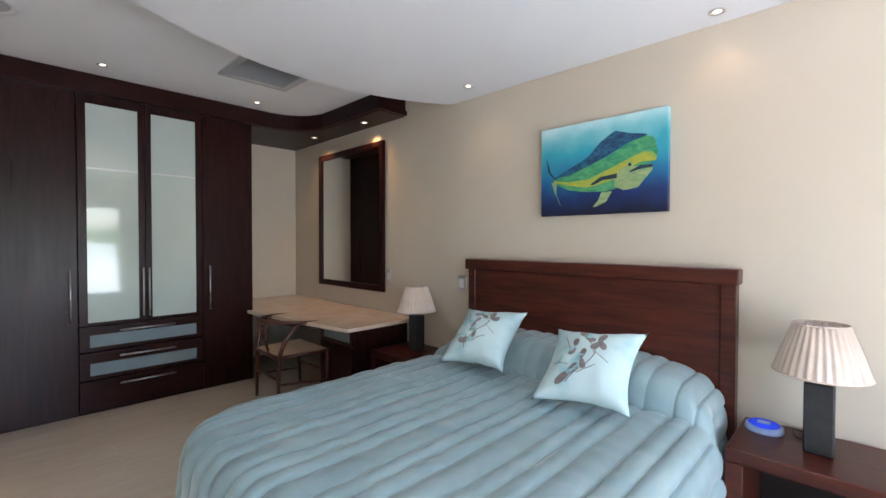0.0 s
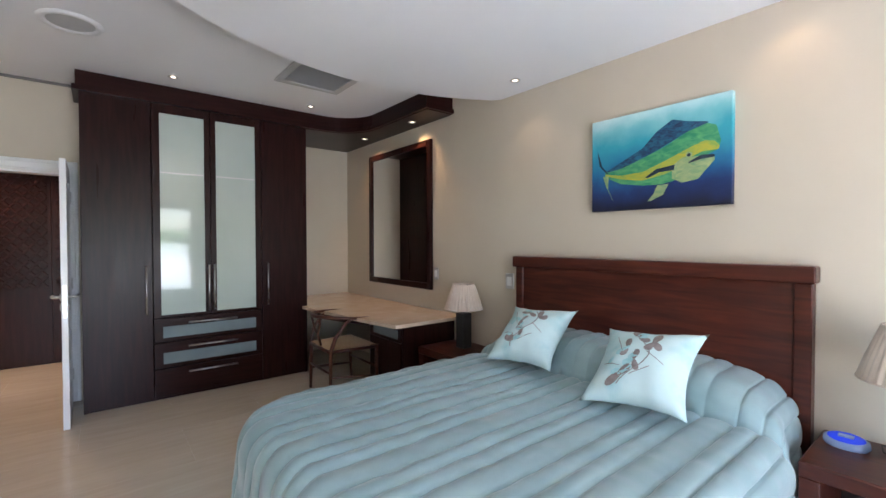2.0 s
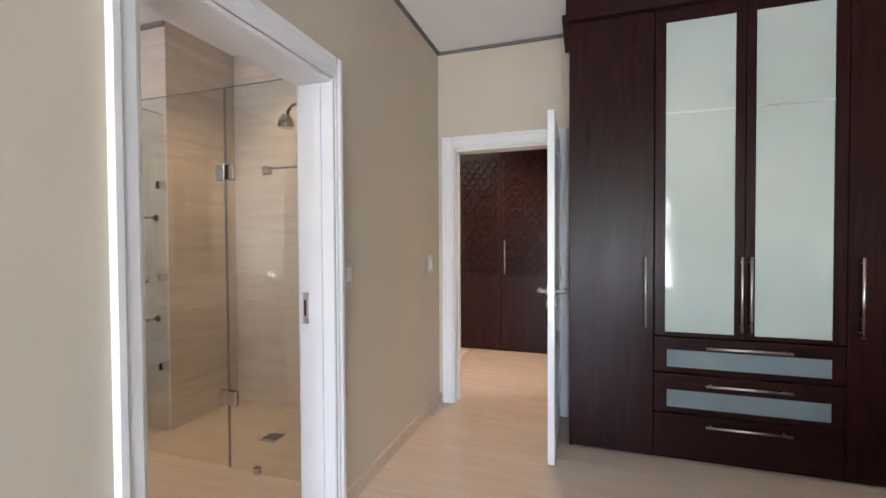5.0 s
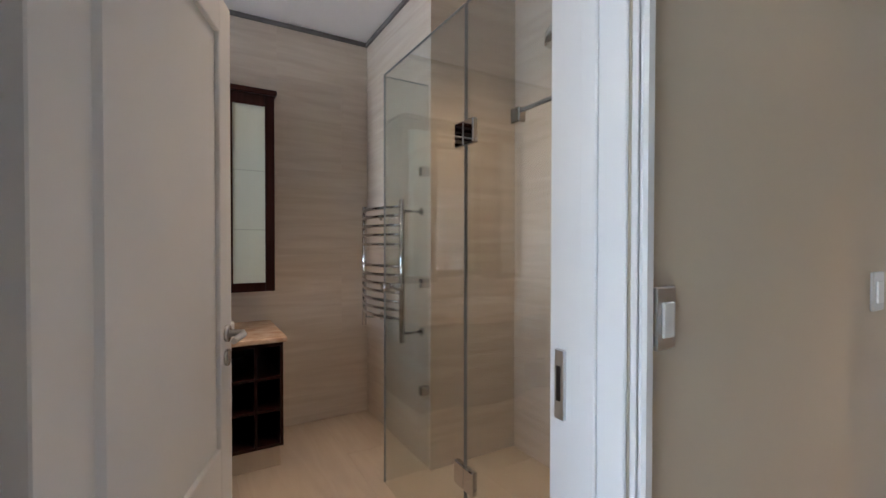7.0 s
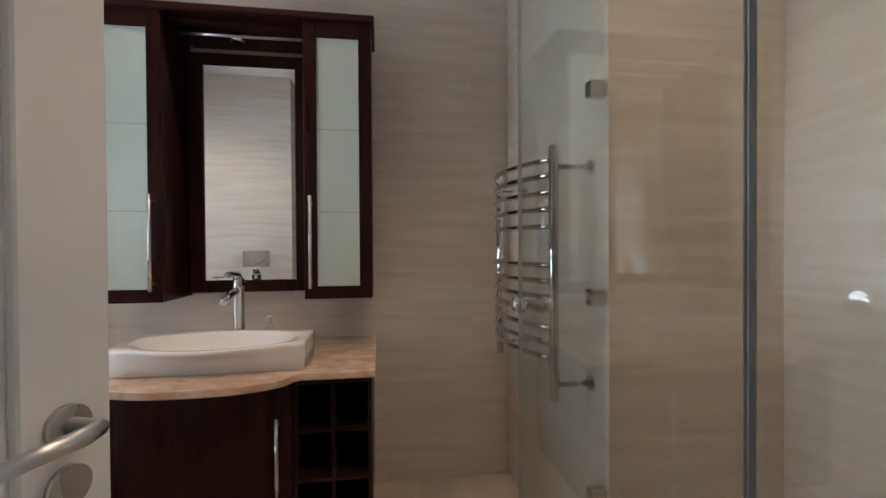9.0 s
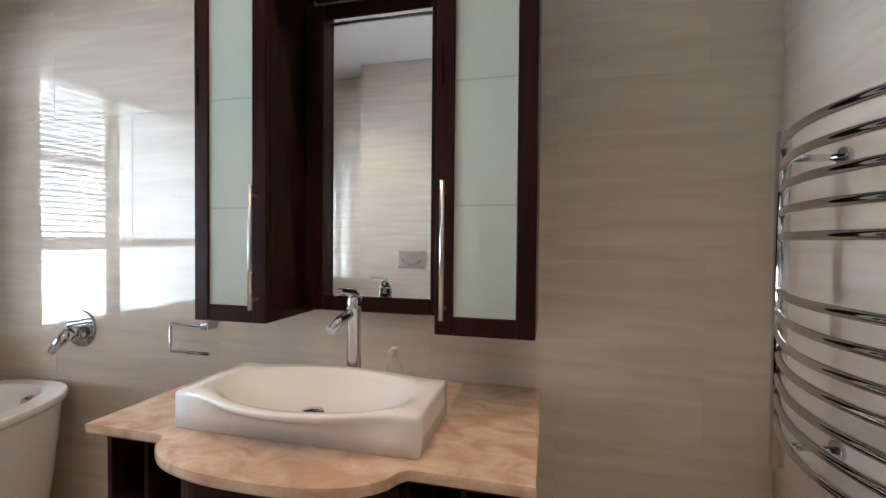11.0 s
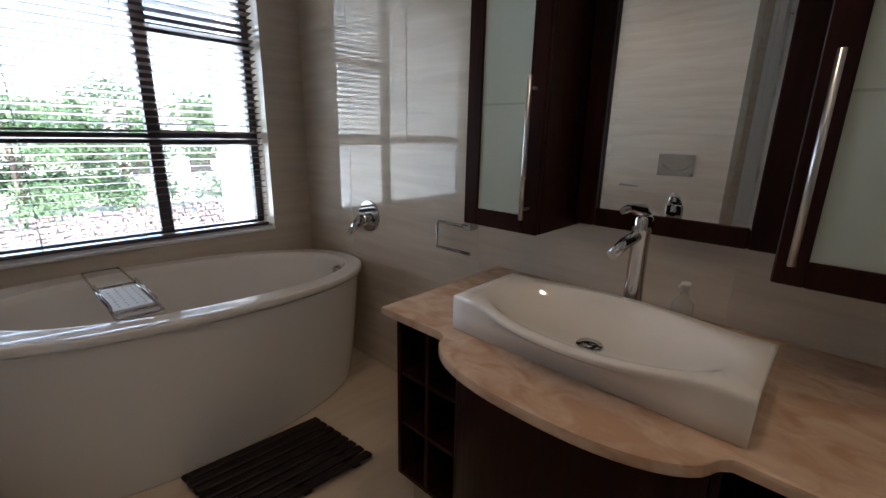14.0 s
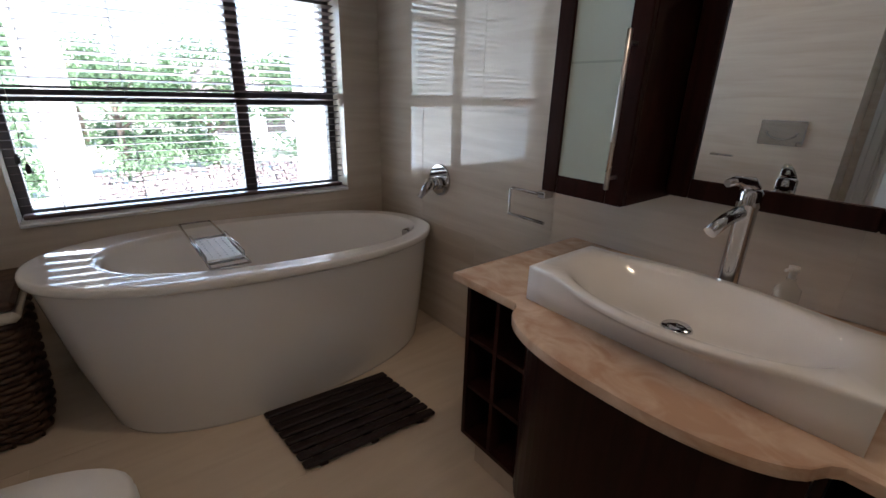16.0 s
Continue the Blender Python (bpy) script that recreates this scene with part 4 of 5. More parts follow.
for r_, mt_, l_ in ((0.018, FP, 0.003), (0.010, FD, 0.0045)):
    part("painted_eye", M().add([(3.41 - l_, ey[0] + r_ * math.cos(a), ey[1] + r_ * math.sin(a)) for a in np.linspace(0, 2 * math.pi, 17)[:-1]], [tuple(range(16))]), mt_, pt)

# ---- hall cupboard seen through the door ----
hc = thing("hall_cupboard", (0.0, 6.5, 0), "dark-stained hall cupboard with woven lattice doors", "cupboard")
part("body", B(-1.39, 1.49, 6.29, 6.74, 0, 2.6), WENGE, hc)
for x0, x1 in ((-1.2, -0.68), (-0.677, -0.155), (-0.152, 0.37), (0.373, 0.9)):
    d = part("door", M().box(x0, x1, 6.265, 6.285, 0.02, 2.5, 0.003), WENGE, hc)
    m = M()
    for i in range(9):
        for j in range(21):
            cx, cz = x0 + 0.06 + i * 0.05, 0.92 + j * 0.065
            a = 0.79 if (i + j) % 2 else -0.79
            k = len(m.v)
            m.box(-0.036, 0.036, -0.011, 0.011, -0.015, 0.015, 0.006)
            m.v[k:] = [(cx + x * math.cos(a) - z * math.sin(a), 6.252 + y - 0.35 * abs(x), cz + x * math.sin(a) + z * math.cos(a)) for x, y, z in m.v[k:]]
    tagged(part("lattice", m, WENGE_H, d, "woven dark wood lattice panel"), kind="stuff")
bar_handle(hc, (-0.10, 6.263, 0.9), (-0.10, 6.263, 1.3), (0, -0.04, 0))

# ---- bathroom: vanity ----
vn = thing("vanity_unit", (-2.64, 2.2, 0), "dark vanity cabinet with bowed doors and cube shelves", "vanity")
VX = -2.38


def bow(y):
    """The bowed front: how far it stands before the side shelves."""
    t = (y - 2.195) / 0.32
    return 0.132 * math.sqrt(max(0.0, 1 - abs(t) ** 2.4))


part("plinth", B(-2.94, -2.42, 1.66, 2.78, 0, 0.13, 0.003), FLOORT, vn, "tiled plinth")
for y0, y1 in ((1.625, 1.89), (2.50, 2.79)):
    m = M().box(-2.94, VX, y0, y0 + 0.016, 0.13, 0.725, 0.001).box(-2.94, VX, y1 - 0.016, y1, 0.13, 0.725, 0.001).box(-2.94, VX - 0.001, y0 + 0.016, y1 - 0.016, 0.13, 0.146).box(-2.94, VX - 0.001, y0 + 0.016, y1 - 0.016, 0.7, 0.725).box(-2.94, -2.92, y0 + 0.016, y1 - 0.016, 0.146, 0.7)
    u = part("cube_shelf", m, WENGE, vn)
    yc = (y0 + y1) / 2
    part("divider", B(-2.92, VX - 0.003, yc - 0.007, yc + 0.007, 0.146, 0.7), WENGE, u)
    for z in (0.33, 0.515):
        part("shelf", B(-2.92, VX - 0.006, y0 + 0.016, y1 - 0.016, z, z + 0.014), WENGE, u)
ys = np.linspace(1.892, 2.498, 25)
d = part("bowed_door", M().prism([(VX + bow(y) - 0.03, y) for y in ys] + [(-2.6, ys[-1]), (-2.6, ys[0])], 0.135, 0.722), WENGE, vn)
x = VX + bow(2.46) - 0.03
bar_handle(d, (x, 2.46, 0.2), (x, 2.46, 0.61), (0.035, 0, 0))
ct = [(VX + 0.045 + (bow(y) if 1.875 < y < 2.515 else 0), y) for y in [1.605] + list(np.linspace(1.86, 2.53, 41)) + [2.805]]
ct += [(-2.946, 2.805), (-2.946, 1.605)]
inset = [(x - 0.007 if x > -2.9 else x, y + (0.007 if y < 1.7 else -0.007 if y > 2.7 else 0)) for x, y in ct]
mid_ = [((x + u) / 2 + (x - u) * 0.3, (y + v_) / 2 + (y - v_) * 0.3) for (x, y), (u, v_) in zip(ct, inset)]
solid("marble_worktop", M().rings([[(x, y, z) for x, y in r_] for r_, z in ((inset, 0.728), (mid_, 0.731), (ct, 0.737), (ct, 0.748), (mid_, 0.755), (inset, 0.757))], False, True, True), MARBLE, "peach marble vanity top with bowed front edge", "worktop")

# basin: a block with an oval bowl that overhangs the front
bs = thing("basin", (-2.5, 2.2, 0.757), "white ceramic countertop basin with oval bowl", "basin")
NB = 64
ZT = 0.856


def block_ring(grow):
    out = []
    for k_ in range(NB):
        a = 2 * math.pi * k_ / NB
        c_, s_ = math.cos(a), math.sin(a)
        t = 1 / max(abs(c_) / 0.1425, abs(s_) / 0.339)
        x, y = -2.5175 + c_ * t, 2.201 + s_ * t
        ye = (y - 2.201) / 0.25
        belly_ = 0.075 * max(0.0, 1 - ye * ye) if abs(ye) < 1 else 0.0
        if x > -2.40:
            x += belly_ * grow
        elif x < -2.63:
            x -= belly_ * 0.5 * grow
        out.append((x, y))
    return out


def ring_at(pts, z):
    return [(x, y, z) for x, y in pts]


oval = [(-2.503 + 0.165 * math.cos(2 * math.pi * i / NB), 2.201 + 0.295 * math.sin(2 * math.pi * i / NB)) for i in range(NB)]
def oval_s(f):
    return [(-2.503 + (x + 2.503) * f, 2.201 + (y - 2.201) * f) for x, y in oval]


o1 = block_ring(1.0)
inn = [(a[0] * 0.1 + b[0] * 0.9, a[1] * 0.1 + b[1] * 0.9) for a, b in zip(oval, o1)]
part("bowl", M().rings([ring_at(block_ring(0.0), 0.758), ring_at(block_ring(0.1), 0.80), ring_at(block_ring(0.55), 0.828), ring_at(block_ring(0.9), 0.842), ring_at(block_ring(0.98), ZT - 0.005), ring_at(inn, ZT), ring_at(oval_s(1.0), ZT - 0.002), ring_at(oval_s(0.93), ZT - 0.014), ring_at(oval_s(0.75), ZT - 0.045), ring_at(oval_s(0.45), ZT - 0.066), ring_at(oval_s(0.1), ZT - 0.072)], True, True, True), CERAMIC, bs)
part("waste", M().lathe(-2.49, 2.201, [(0.034, ZT - 0.069), (0.03, ZT - 0.063), (0.022, ZT - 0.064), (0.02, ZT - 0.060), (0.002, ZT - 0.058)], 24), CHROME, bs, "chrome waste plug")

tp = thing("basin_mixer", (-2.74, 2.205, 0.757), "tall chrome basin mixer tap with lever", "tap")
part("body", M().lathe(-2.74, 2.205, [(0.03, 0.758), (0.027, 0.765), (0.024, 0.78), (0.023, 1.03), (0.025, 1.035), (0.025, 1.07), (0.02, 1.078)], 24), CHROME, tp)
part("spout", M().tube([(-2.74, 2.203, 1.025), (-2.68, 2.185, 1.005), (-2.64, 2.172, 0.978)], [0.017, 0.016, 0.015], 14), CHROME, tp)
part("lever", M().tube([(-2.74, 2.205, 1.075), (-2.735, 2.20, 1.09), (-2.69, 2.185, 1.098), (-2.665, 2.175, 1.092)], [0.02, 0.017, 0.012, 0.009], 12), CHROME, tp)
so = thing("soap_dispenser", (-2.84, 2.30, 0.757), "small clear soap pump bottle behind the basin", "soap bottle")
part("bottle", M().lathe(-2.84, 2.31, [(0.026, 0.758), (0.028, 0.77), (0.028, 0.83), (0.011, 0.85), (0.011, 0.86)], 20), GLASS, so, "clear plastic bottle")
part("pump", M().lathe(-2.84, 2.31, [(0.008, 0.86), (0.008, 0.88), (0.012, 0.881), (0.012, 0.89)], 14).tube([(-2.84, 2.31, 0.886), (-2.81, 2.30, 0.884)], 0.004, 8), PLASTIC, so, "white pump head")

# mirror with two side cabinets
CX, CB, CTOP = -2.655, 0.985, 2.19


def mirror_cabinet(y0, y1, hy, label):
    c = thing("bathroom_cabinet", (-2.8, (y0 + y1) / 2, CB), label, "cabinet", "mirror cabinets")
    part("body", B(-2.946, CX - 0.022, y0, y1, CB, CTOP, 0.002), WENGE, c)
    m = M().box(CX - 0.021, CX, y0, y0 + 0.055, CB, CTOP, 0.003).box(CX - 0.021, CX, y1 - 0.055, y1, CB, CTOP, 0.003).box(CX - 0.021, CX - 0.001, y0 + 0.055, y1 - 0.055, CB, CB + 0.055, 0.002).box(CX - 0.021, CX - 0.001, y0 + 0.055, y1 - 0.055, CTOP - 0.07, CTOP, 0.002)
    d = part("door", m, WENGE, c)
    part("pane", B(CX - 0.014, CX - 0.008, y0 + 0.055, y1 - 0.055, CB + 0.055, CTOP - 0.07), FROST, d, "frosted glass pane")
    for z in (1.36, 1.72):
        part("shelf_line", B(CX - 0.0085, CX - 0.0075, y0 + 0.055, y1 - 0.055, z, z + 0.006), SHELFG, d, "glass shelf showing through the pane")
    bar_handle(d, (CX, hy, 1.035), (CX, hy, 1.43), (0.04, 0, 0))


mirror_cabinet(1.655, 1.935, 1.905, "dark wall cabinet with frosted glass door and bar handle")
mirror_cabinet(2.50, 2.79, 2.53, "dark wall cabinet with frosted glass door and bar handle")
mm = thing("vanity_mirror", (-2.92, 2.22, 1.0), "bathroom mirror in a dark wooden frame", "mirror")
part("frame", M().box(-2.946, -2.875, 1.947, 2.012, 1.0, 2.12, 0.004).box(-2.946, -2.875, 2.425, 2.498, 1.0, 2.12, 0.004).box(-2.946, -2.876, 2.012, 2.425, 1.0, 1.058, 0.004).box(-2.946, -2.876, 2.012, 2.425, 2.06, 2.12, 0.004), WENGE, mm)
part("mirror_glass", B(-2.94, -2.879, 2.008, 2.43, 1.05, 2.065), MIRROR, mm, "clear mirror glass")
co_ = thing("cabinet_cornice", (-2.8, 2.22, 2.19), "dark wooden cornice over the mirror cabinets", "cornice")
part("board", B(-2.946, CX + 0.012, 1.655, 2.805, 2.192, 2.225, 0.006), WENGE_H, co_)
part("light_shelf", B(-2.946, -2.70, 1.947, 2.498, 2.165, 2.19, 0.002), WENGE_H, co_)
part("rail", M().tube([(-2.72, 1.95, 2.13), (-2.72, 2.495, 2.13)], 0.007), STEEL, co_)
part("lamp", M().lathe(-2.78, 2.2, [(0.03, 2.164), (0.03, 2.135), (0.022, 2.13)], 18), CHROME, co_, "small chrome lamp under the cornice")

# ---- towel rail, ring, bath mixer ----
tr = thing("towel_rail", (-2.33, 3.4, 0.72), "curved chrome ladder towel rail on the tiled wall", "towel rail")
for x in (-2.65, -2.03):
    part("upright", M().tube([(x, 3.37, 0.72), (x, 3.37, 1.53)], 0.016, 14), CHROME, tr)
    for z in (0.77, 1.465):
        b_ = part("bracket", M().tube([(x, 3.37, z), (x, 3.499, z)], 0.009), CHROME, tr)
        part("rose", M().tube([(x, 3.488, z), (x, 3.499, z)], 0.024, 18), CHROME, b_)
for z in (1.49, 1.44, 1.386, 1.332, 1.276, 1.15, 1.098, 1.046, 1.0, 0.948, 0.9, 0.851):
    part("bar", M().tube([(-2.65 + 0.62 * s, 3.37 - 0.085 * math.sin(math.pi * s), z) for s in np.linspace(0, 1, 13)], 0.0095, 10), CHROME, tr)
tg = thing("towel_holder", (-2.9, 1.39, 0.8), "square chrome towel holder on the tiled wall", "towel holder")
part("loop", M().tube([(-2.90, 1.47, 0.905), (-2.90, 1.31, 0.905), (-2.895, 1.305, 0.90), (-2.89, 1.31, 0.795), (-2.89, 1.50, 0.795)], 0.007), CHROME, tg)
part("mount", B(-2.949, -2.89, 1.455, 1.49, 0.89, 0.92, 0.003), CHROME, tg)
bm_ = thing("bath_mixer", (-2.93, 0.76, 0.83), "round chrome bath mixer on the tiled wall", "tap")
part("plate", M().tube([(-2.949, 0.76, 0.845), (-2.935, 0.76, 0.845)], [0.085, 0.08], 28), CHROME, bm_)
part("knob", M().tube([(-2.935, 0.76, 0.83), (-2.89, 0.76, 0.83)], [0.035, 0.03], 20), CHROME, bm_)
part("lever", M().tube([(-2.90, 0.76, 0.84), (-2.865, 0.74, 0.80), (-2.85, 0.71, 0.755)], [0.034, 0.022, 0.014], 10), CHROME, bm_)

# ---- bath ----
TX, TY, TA, TB, TZ = -2.096, 0.58, 0.846, 0.425, 0.605
NT = 72


def el(fa, fb, z, ox=0.0, oy=0.0, pw=0.89):
    out = []
    for i in range(NT):
        a = 2 * math.pi * i / NT
        c_, s_ = math.cos(a), math.sin(a)
        x = TX + ox + fa * math.copysign(abs(c_) ** pw, c_)
        z_ = z + 0.04 * (x + 2.75) * min(1.0, z / 0.56) ** 2  # the head end stands higher
        out.append((x, TY + oy + fb * math.copysign(abs(s_) ** pw, s_), z_))
    return out


tb = thing("bathtub", (TX, TY, 0), "white oval freestanding bathtub under the window", "bathtub")
part("shell", M().rings([el(TA * 0.85, TB * 0.92, 0.0, -0.03), el(TA * 0.86, TB * 0.93, 0.015, -0.03), el(TA * 0.92, TB * 0.955, 0.28, -0.015), el(TA * 0.975, TB * 0.98, TZ - 0.038)], True, True), CERAMIC, tb)
part("rim", M().rings([el(TA * 0.975, TB * 0.98, TZ - 0.038), el(TA * 0.995, TB * 0.995, TZ - 0.034), el(TA, TB, TZ - 0.026), el(TA, TB, TZ - 0.008), el(TA * 0.996, TB * 0.993, TZ - 0.002), el(TA * 0.988, TB * 0.982, TZ), el(TA * 0.975, TB * 0.965, TZ), el(TA * 0.84, TB * 0.81, TZ, -0.06), el(TA * 0.825, TB * 0.79, TZ, -0.062), el(TA * 0.815, TB * 0.775, TZ - 0.004, -0.063), el(TA * 0.80, TB * 0.74, TZ - 0.03, -0.065), el(TA * 0.76, TB * 0.65, 0.35, -0.06), el(TA * 0.66, TB * 0.55, 0.2, -0.04), el(TA * 0.5, TB * 0.4, 0.16, -0.02), el(0.01, 0.01, 0.155, -0.02)]), CERAMIC, tb)
part("overflow", M().tube([(TX - 0.06 - TA * 0.775, TY + 0.08, 0.55), (TX - 0.06 - TA * 0.74, TY + 0.08, 0.548)], [0.03, 0.026], 20), CHROME, tb, "chrome overflow knob")

CZ = TZ + 0.036
ty = thing("bath_tray", (-1.75, TY, CZ), "chrome bath caddy with white soap tray across the tub", "bath caddy")
xa, xb = -1.925, -1.79
for x in (xa, xb):
    part("rail", M().tube([(x, 0.22, CZ + 0.012), (x, 0.90, CZ + 0.012)], 0.005, 8), CHROME, ty)
for y in (0.22, 0.90, 0.50, 0.84):
    part("cross_bar", M().tube([(xa, y, CZ + 0.012), (xb, y, CZ + 0.012)], 0.005, 8), CHROME, ty)
part("guard", M().tube([(xa, 0.52, CZ + 0.014), (xa, 0.52, CZ + 0.035), (xa, 0.82, CZ + 0.035), (xa, 0.82, CZ + 0.014)], 0.004, 8).tube([(xb, 0.52, CZ + 0.014), (xb, 0.52, CZ + 0.035), (xb, 0.82, CZ + 0.035), (xb, 0.82, CZ + 0.014)], 0.004, 8), CHROME, ty)
tray = part("tray", B(xa + 0.006, xb - 0.006, 0.53, 0.81, CZ + 0.006, CZ + 0.016, 0.002), PLASTIC, ty, "white perforated tray")
m = M()
for i in range(4):
    for j in range(8):
        m.lathe(xa + 0.025 + i * 0.027, 0.56 + j * 0.031, [(0.004, CZ + 0.0165), (0.0005, CZ + 0.0168)], 8, True, False, True)
tagged(part("holes", m, FRAME, tray), kind="stuff")

# duckboard, seen from its four corners: runs along x
db = thing("duckboard", (-2.16, 1.19, 0), "dark slatted wooden bath mat on the floor", "bath mat")
TILT = 0.075
def dbx(x0, x1, y0, y1, z0, z1, b_):
    m_ = M().box(x0, x1, y0, y1, z0, z1, b_)
    m_.v = [(-2.16 + x - TILT * 1.2 * y, 1.19 + y + TILT * x * -1.2, z) for x, y, z in m_.v]
    return m_


for i in range(8):
    y = -0.185 + i * 0.0475
    part("slat", dbx(-0.268, 0.268, y, y + 0.038, 0.014, 0.032, 0.006), MATW, db)
for x in (-0.2, 0.0, 0.2):
    part("batten", dbx(x - 0.015, x + 0.015, -0.175, 0.18, 0, 0.014, 0.002), MATW, db)

# wicker laundry basket
bk = thing("laundry_basket", (-1.03, 0.42, 0), "dark woven wicker basket with linen liner", "basket")
m = M()
for j in range(22):
    z = 0.02 + j * 0.022
    w_ = 0.17 + 0.05 * z
    pts = []
    for k_ in range(64):
        a = 2 * math.pi * k_ / 64
        c_, s_ = math.cos(a), math.sin(a)
        t_ = 1 / (abs(c_) ** 6 + abs(s_) ** 6) ** (1 / 6)
        rr = w_ * t_ + 0.006 * (1 if (k_ // 2 + j) % 2 else -1)
        pts.append((-1.03 + rr * c_, 0.42 + rr * s_, z))
    m.tube(pts, 0.011, 6, False, True)
tagged(part("weave", m, WICKER, bk), kind="stuff")
for k_ in range(16):
    a = 2 * math.pi * k_ / 16
    c_, s_ = math.cos(a), math.sin(a)
    t_ = 1 / (abs(c_) ** 6 + abs(s_) ** 6) ** (1 / 6)
    part("stake", M().tube([(-1.03 + 0.17 * t_ * c_, 0.42 + 0.17 * t_ * s_, 0), (-1.03 + 0.195 * t_ * c_, 0.42 + 0.195 * t_ * s_, 0.5)], 0.007, 6), WICKER, bk)
part("liner", B(-1.235, -0.825, 0.215, 0.625, 0.495, 0.535, 0.015), LINEN, bk, "cream linen liner folded over the rim")
part("lid", B(-1.23, -0.83, 0.22, 0.62, 0.54, 0.575, 0.012), WICKER, bk, "woven lid")

# toilet
wc = thing("toilet", (-1.1, 1.55, 0), "white wall-hung toilet with closed lid", "toilet")


def wring(f, z, ox=0.0):
    out = []
    for i in range(40):
        a = 2 * math.pi * i / 40
        c_, s_ = math.cos(a), math.sin(a)
        x = -1.135 + ox - 0.335 * f * math.copysign(abs(c_) ** (0.9 if c_ > 0 else 0.5), c_)
        out.append((min(x, -0.802), 1.55 + 0.18 * f * math.copysign(abs(s_) ** 0.8, s_), z))
    return out


part("bowl", M().rings([wring(0.55, 0.10, 0.12), wring(0.7, 0.2, 0.08), wring(0.95, 0.34, 0.015), wring(0.98, 0.385)], True, True, True), CERAMIC, wc)
part("seat", M().rings([wring(1.0, 0.388), wring(1.01, 0.395), wring(1.0, 0.405)], True, True, True), PLASTIC, wc)
part("lid", M().rings([wring(1.0, 0.407), wring(1.0, 0.418), wring(0.96, 0.428), wring(0.5, 0.432), wring(0.02, 0.433)], True, True, True), PLASTIC, wc, "closed white lid")
fp = thing("flush_plate", (-0.81, 1.68, 1.02), "chrome dual flush plate on the tiled wall", "flush plate")
part("plate", B(-0.812, -0.801, 1.56, 1.80, 1.02, 1.17, 0.004), CHROME, fp)
part("button", M().tube([(-0.815, 1.68 + 0.08 * math.cos(a), 1.10 - 0.045 * math.sin(a)) for a in np.linspace(0, math.pi, 15)], 0.006, 8), CHROME, fp)
rh = thing("paper_holder", (-0.84, 1.36, 0.9), "slim chrome paper holder on the tiled wall", "paper holder")
part("bar", M().tube([(-0.801, 1.32, 0.93), (-0.86, 1.32, 0.93), (-0.86, 1.46, 0.93)], 0.007), CHROME, rh)

# ---- shower enclosure ----
GY, GT = 3.225, 2.165
sh = thing("shower_enclosure", (-1.25, GY, 0), "frameless clear glass shower enclosure with hinged door", "shower")


def pane(parent, name, x0, x1, y0, y1, z0, z1):
    p = part(name, B(x0, x1, y0, y1, z0, z1), GLASS, parent, "clear frameless glass")
    p.visible_shadow = False
    e_ = M()
    t_ = 0.005
    if x1 - x0 > y1 - y0:
        ym = (y0 + y1) / 2
        e_.box(x0, x1, ym - t_, ym + t_, z1, z1 + 0.002).box(x0 - 0.002, x0, ym - t_, ym + t_, z0, z1).box(x1, x1 + 0.002, ym - t_, ym + t_, z0, z1)
    else:
        xm = (x0 + x1) / 2
        e_.box(xm - t_, xm + t_, y0, y1, z1, z1 + 0.002)
    part("polished_edge", e_, EDGE, p)
    return p


pane(sh, "fixed_pane", -1.148, -0.552, GY - 0.004, GY + 0.004, 0.006, GT)
lf = pane(sh, "glass_door", -1.932, -1.156, GY - 0.004, GY + 0.004, 0.012, GT)
pane(sh, "return_pane", -1.958, -1.950, GY + 0.012, 3.496, 0.006, GT)
for z in (1.69, 0.41):
    part("hinge", M().box(-1.215, -1.154, GY - 0.013, GY + 0.013, z - 0.045, z + 0.045, 0.004).box(-1.150, -1.09, GY - 0.013, GY + 0.013, z - 0.045, z + 0.045, 0.004), CHROME, sh, "square chrome glass hinge")
for z in (0.452, 1.057, 1.684):
    part("clip", B(-1.972, -1.936, 3.445, 3.499, z - 0.025, z + 0.025, 0.004), CHROME, sh, "square chrome wall clip")
part("floor_clip", B(-0.98, -0.94, GY - 0.014, GY + 0.014, 0.0, 0.04, 0.004), CHROME, sh)
for s_ in (-1, 1):
    part("knob", M().tube([(-1.835, GY + s_ * 0.004, 1.06), (-1.835, GY + s_ * 0.02, 1.06), (-1.835, GY + s_ * 0.024, 1.06), (-1.835, GY + s_ * 0.05, 1.06), (-1.835, GY + s_ * 0.056, 1.06)], [0.012, 0.012, 0.022, 0.022, 0.014], 18), CHROME, sh, "round chrome knob")
hd = thing("wall_shower", (-0.75, 3.46, 2.0), "chrome wall shower head on a bent arm", "shower head")
part("arm", M().tube([(-0.547, 3.46, 2.10), (-0.75, 3.46, 2.13), (-0.88, 3.46, 2.11), (-0.92, 3.46, 2.06)], 0.011), CHROME, hd)
part("rose", M().lathe(-0.925, 3.46, [(0.015, 2.07), (0.028, 2.05), (0.045, 2.02), (0.047, 1.985), (0.04, 1.98)], 24), CHROME, hd)
part("brace_clamp", B(-0.905, -0.86, GY + 0.005, GY + 0.035, 1.665, 1.712, 0.004), CHROME, sh, "square chrome clamp")
part("brace_bar", B(-0.86, -0.548, GY + 0.012, GY + 0.024, 1.695, 1.705, 0.001), EDGE, sh)
dn = thing("floor_drain", (-1.19, 3.62, 0), "square steel shower floor drain", "drain")
part("grate", B(-1.25, -1.13, 3.56, 3.68, 0.0, 0.006, 0.001), STEEL, dn)
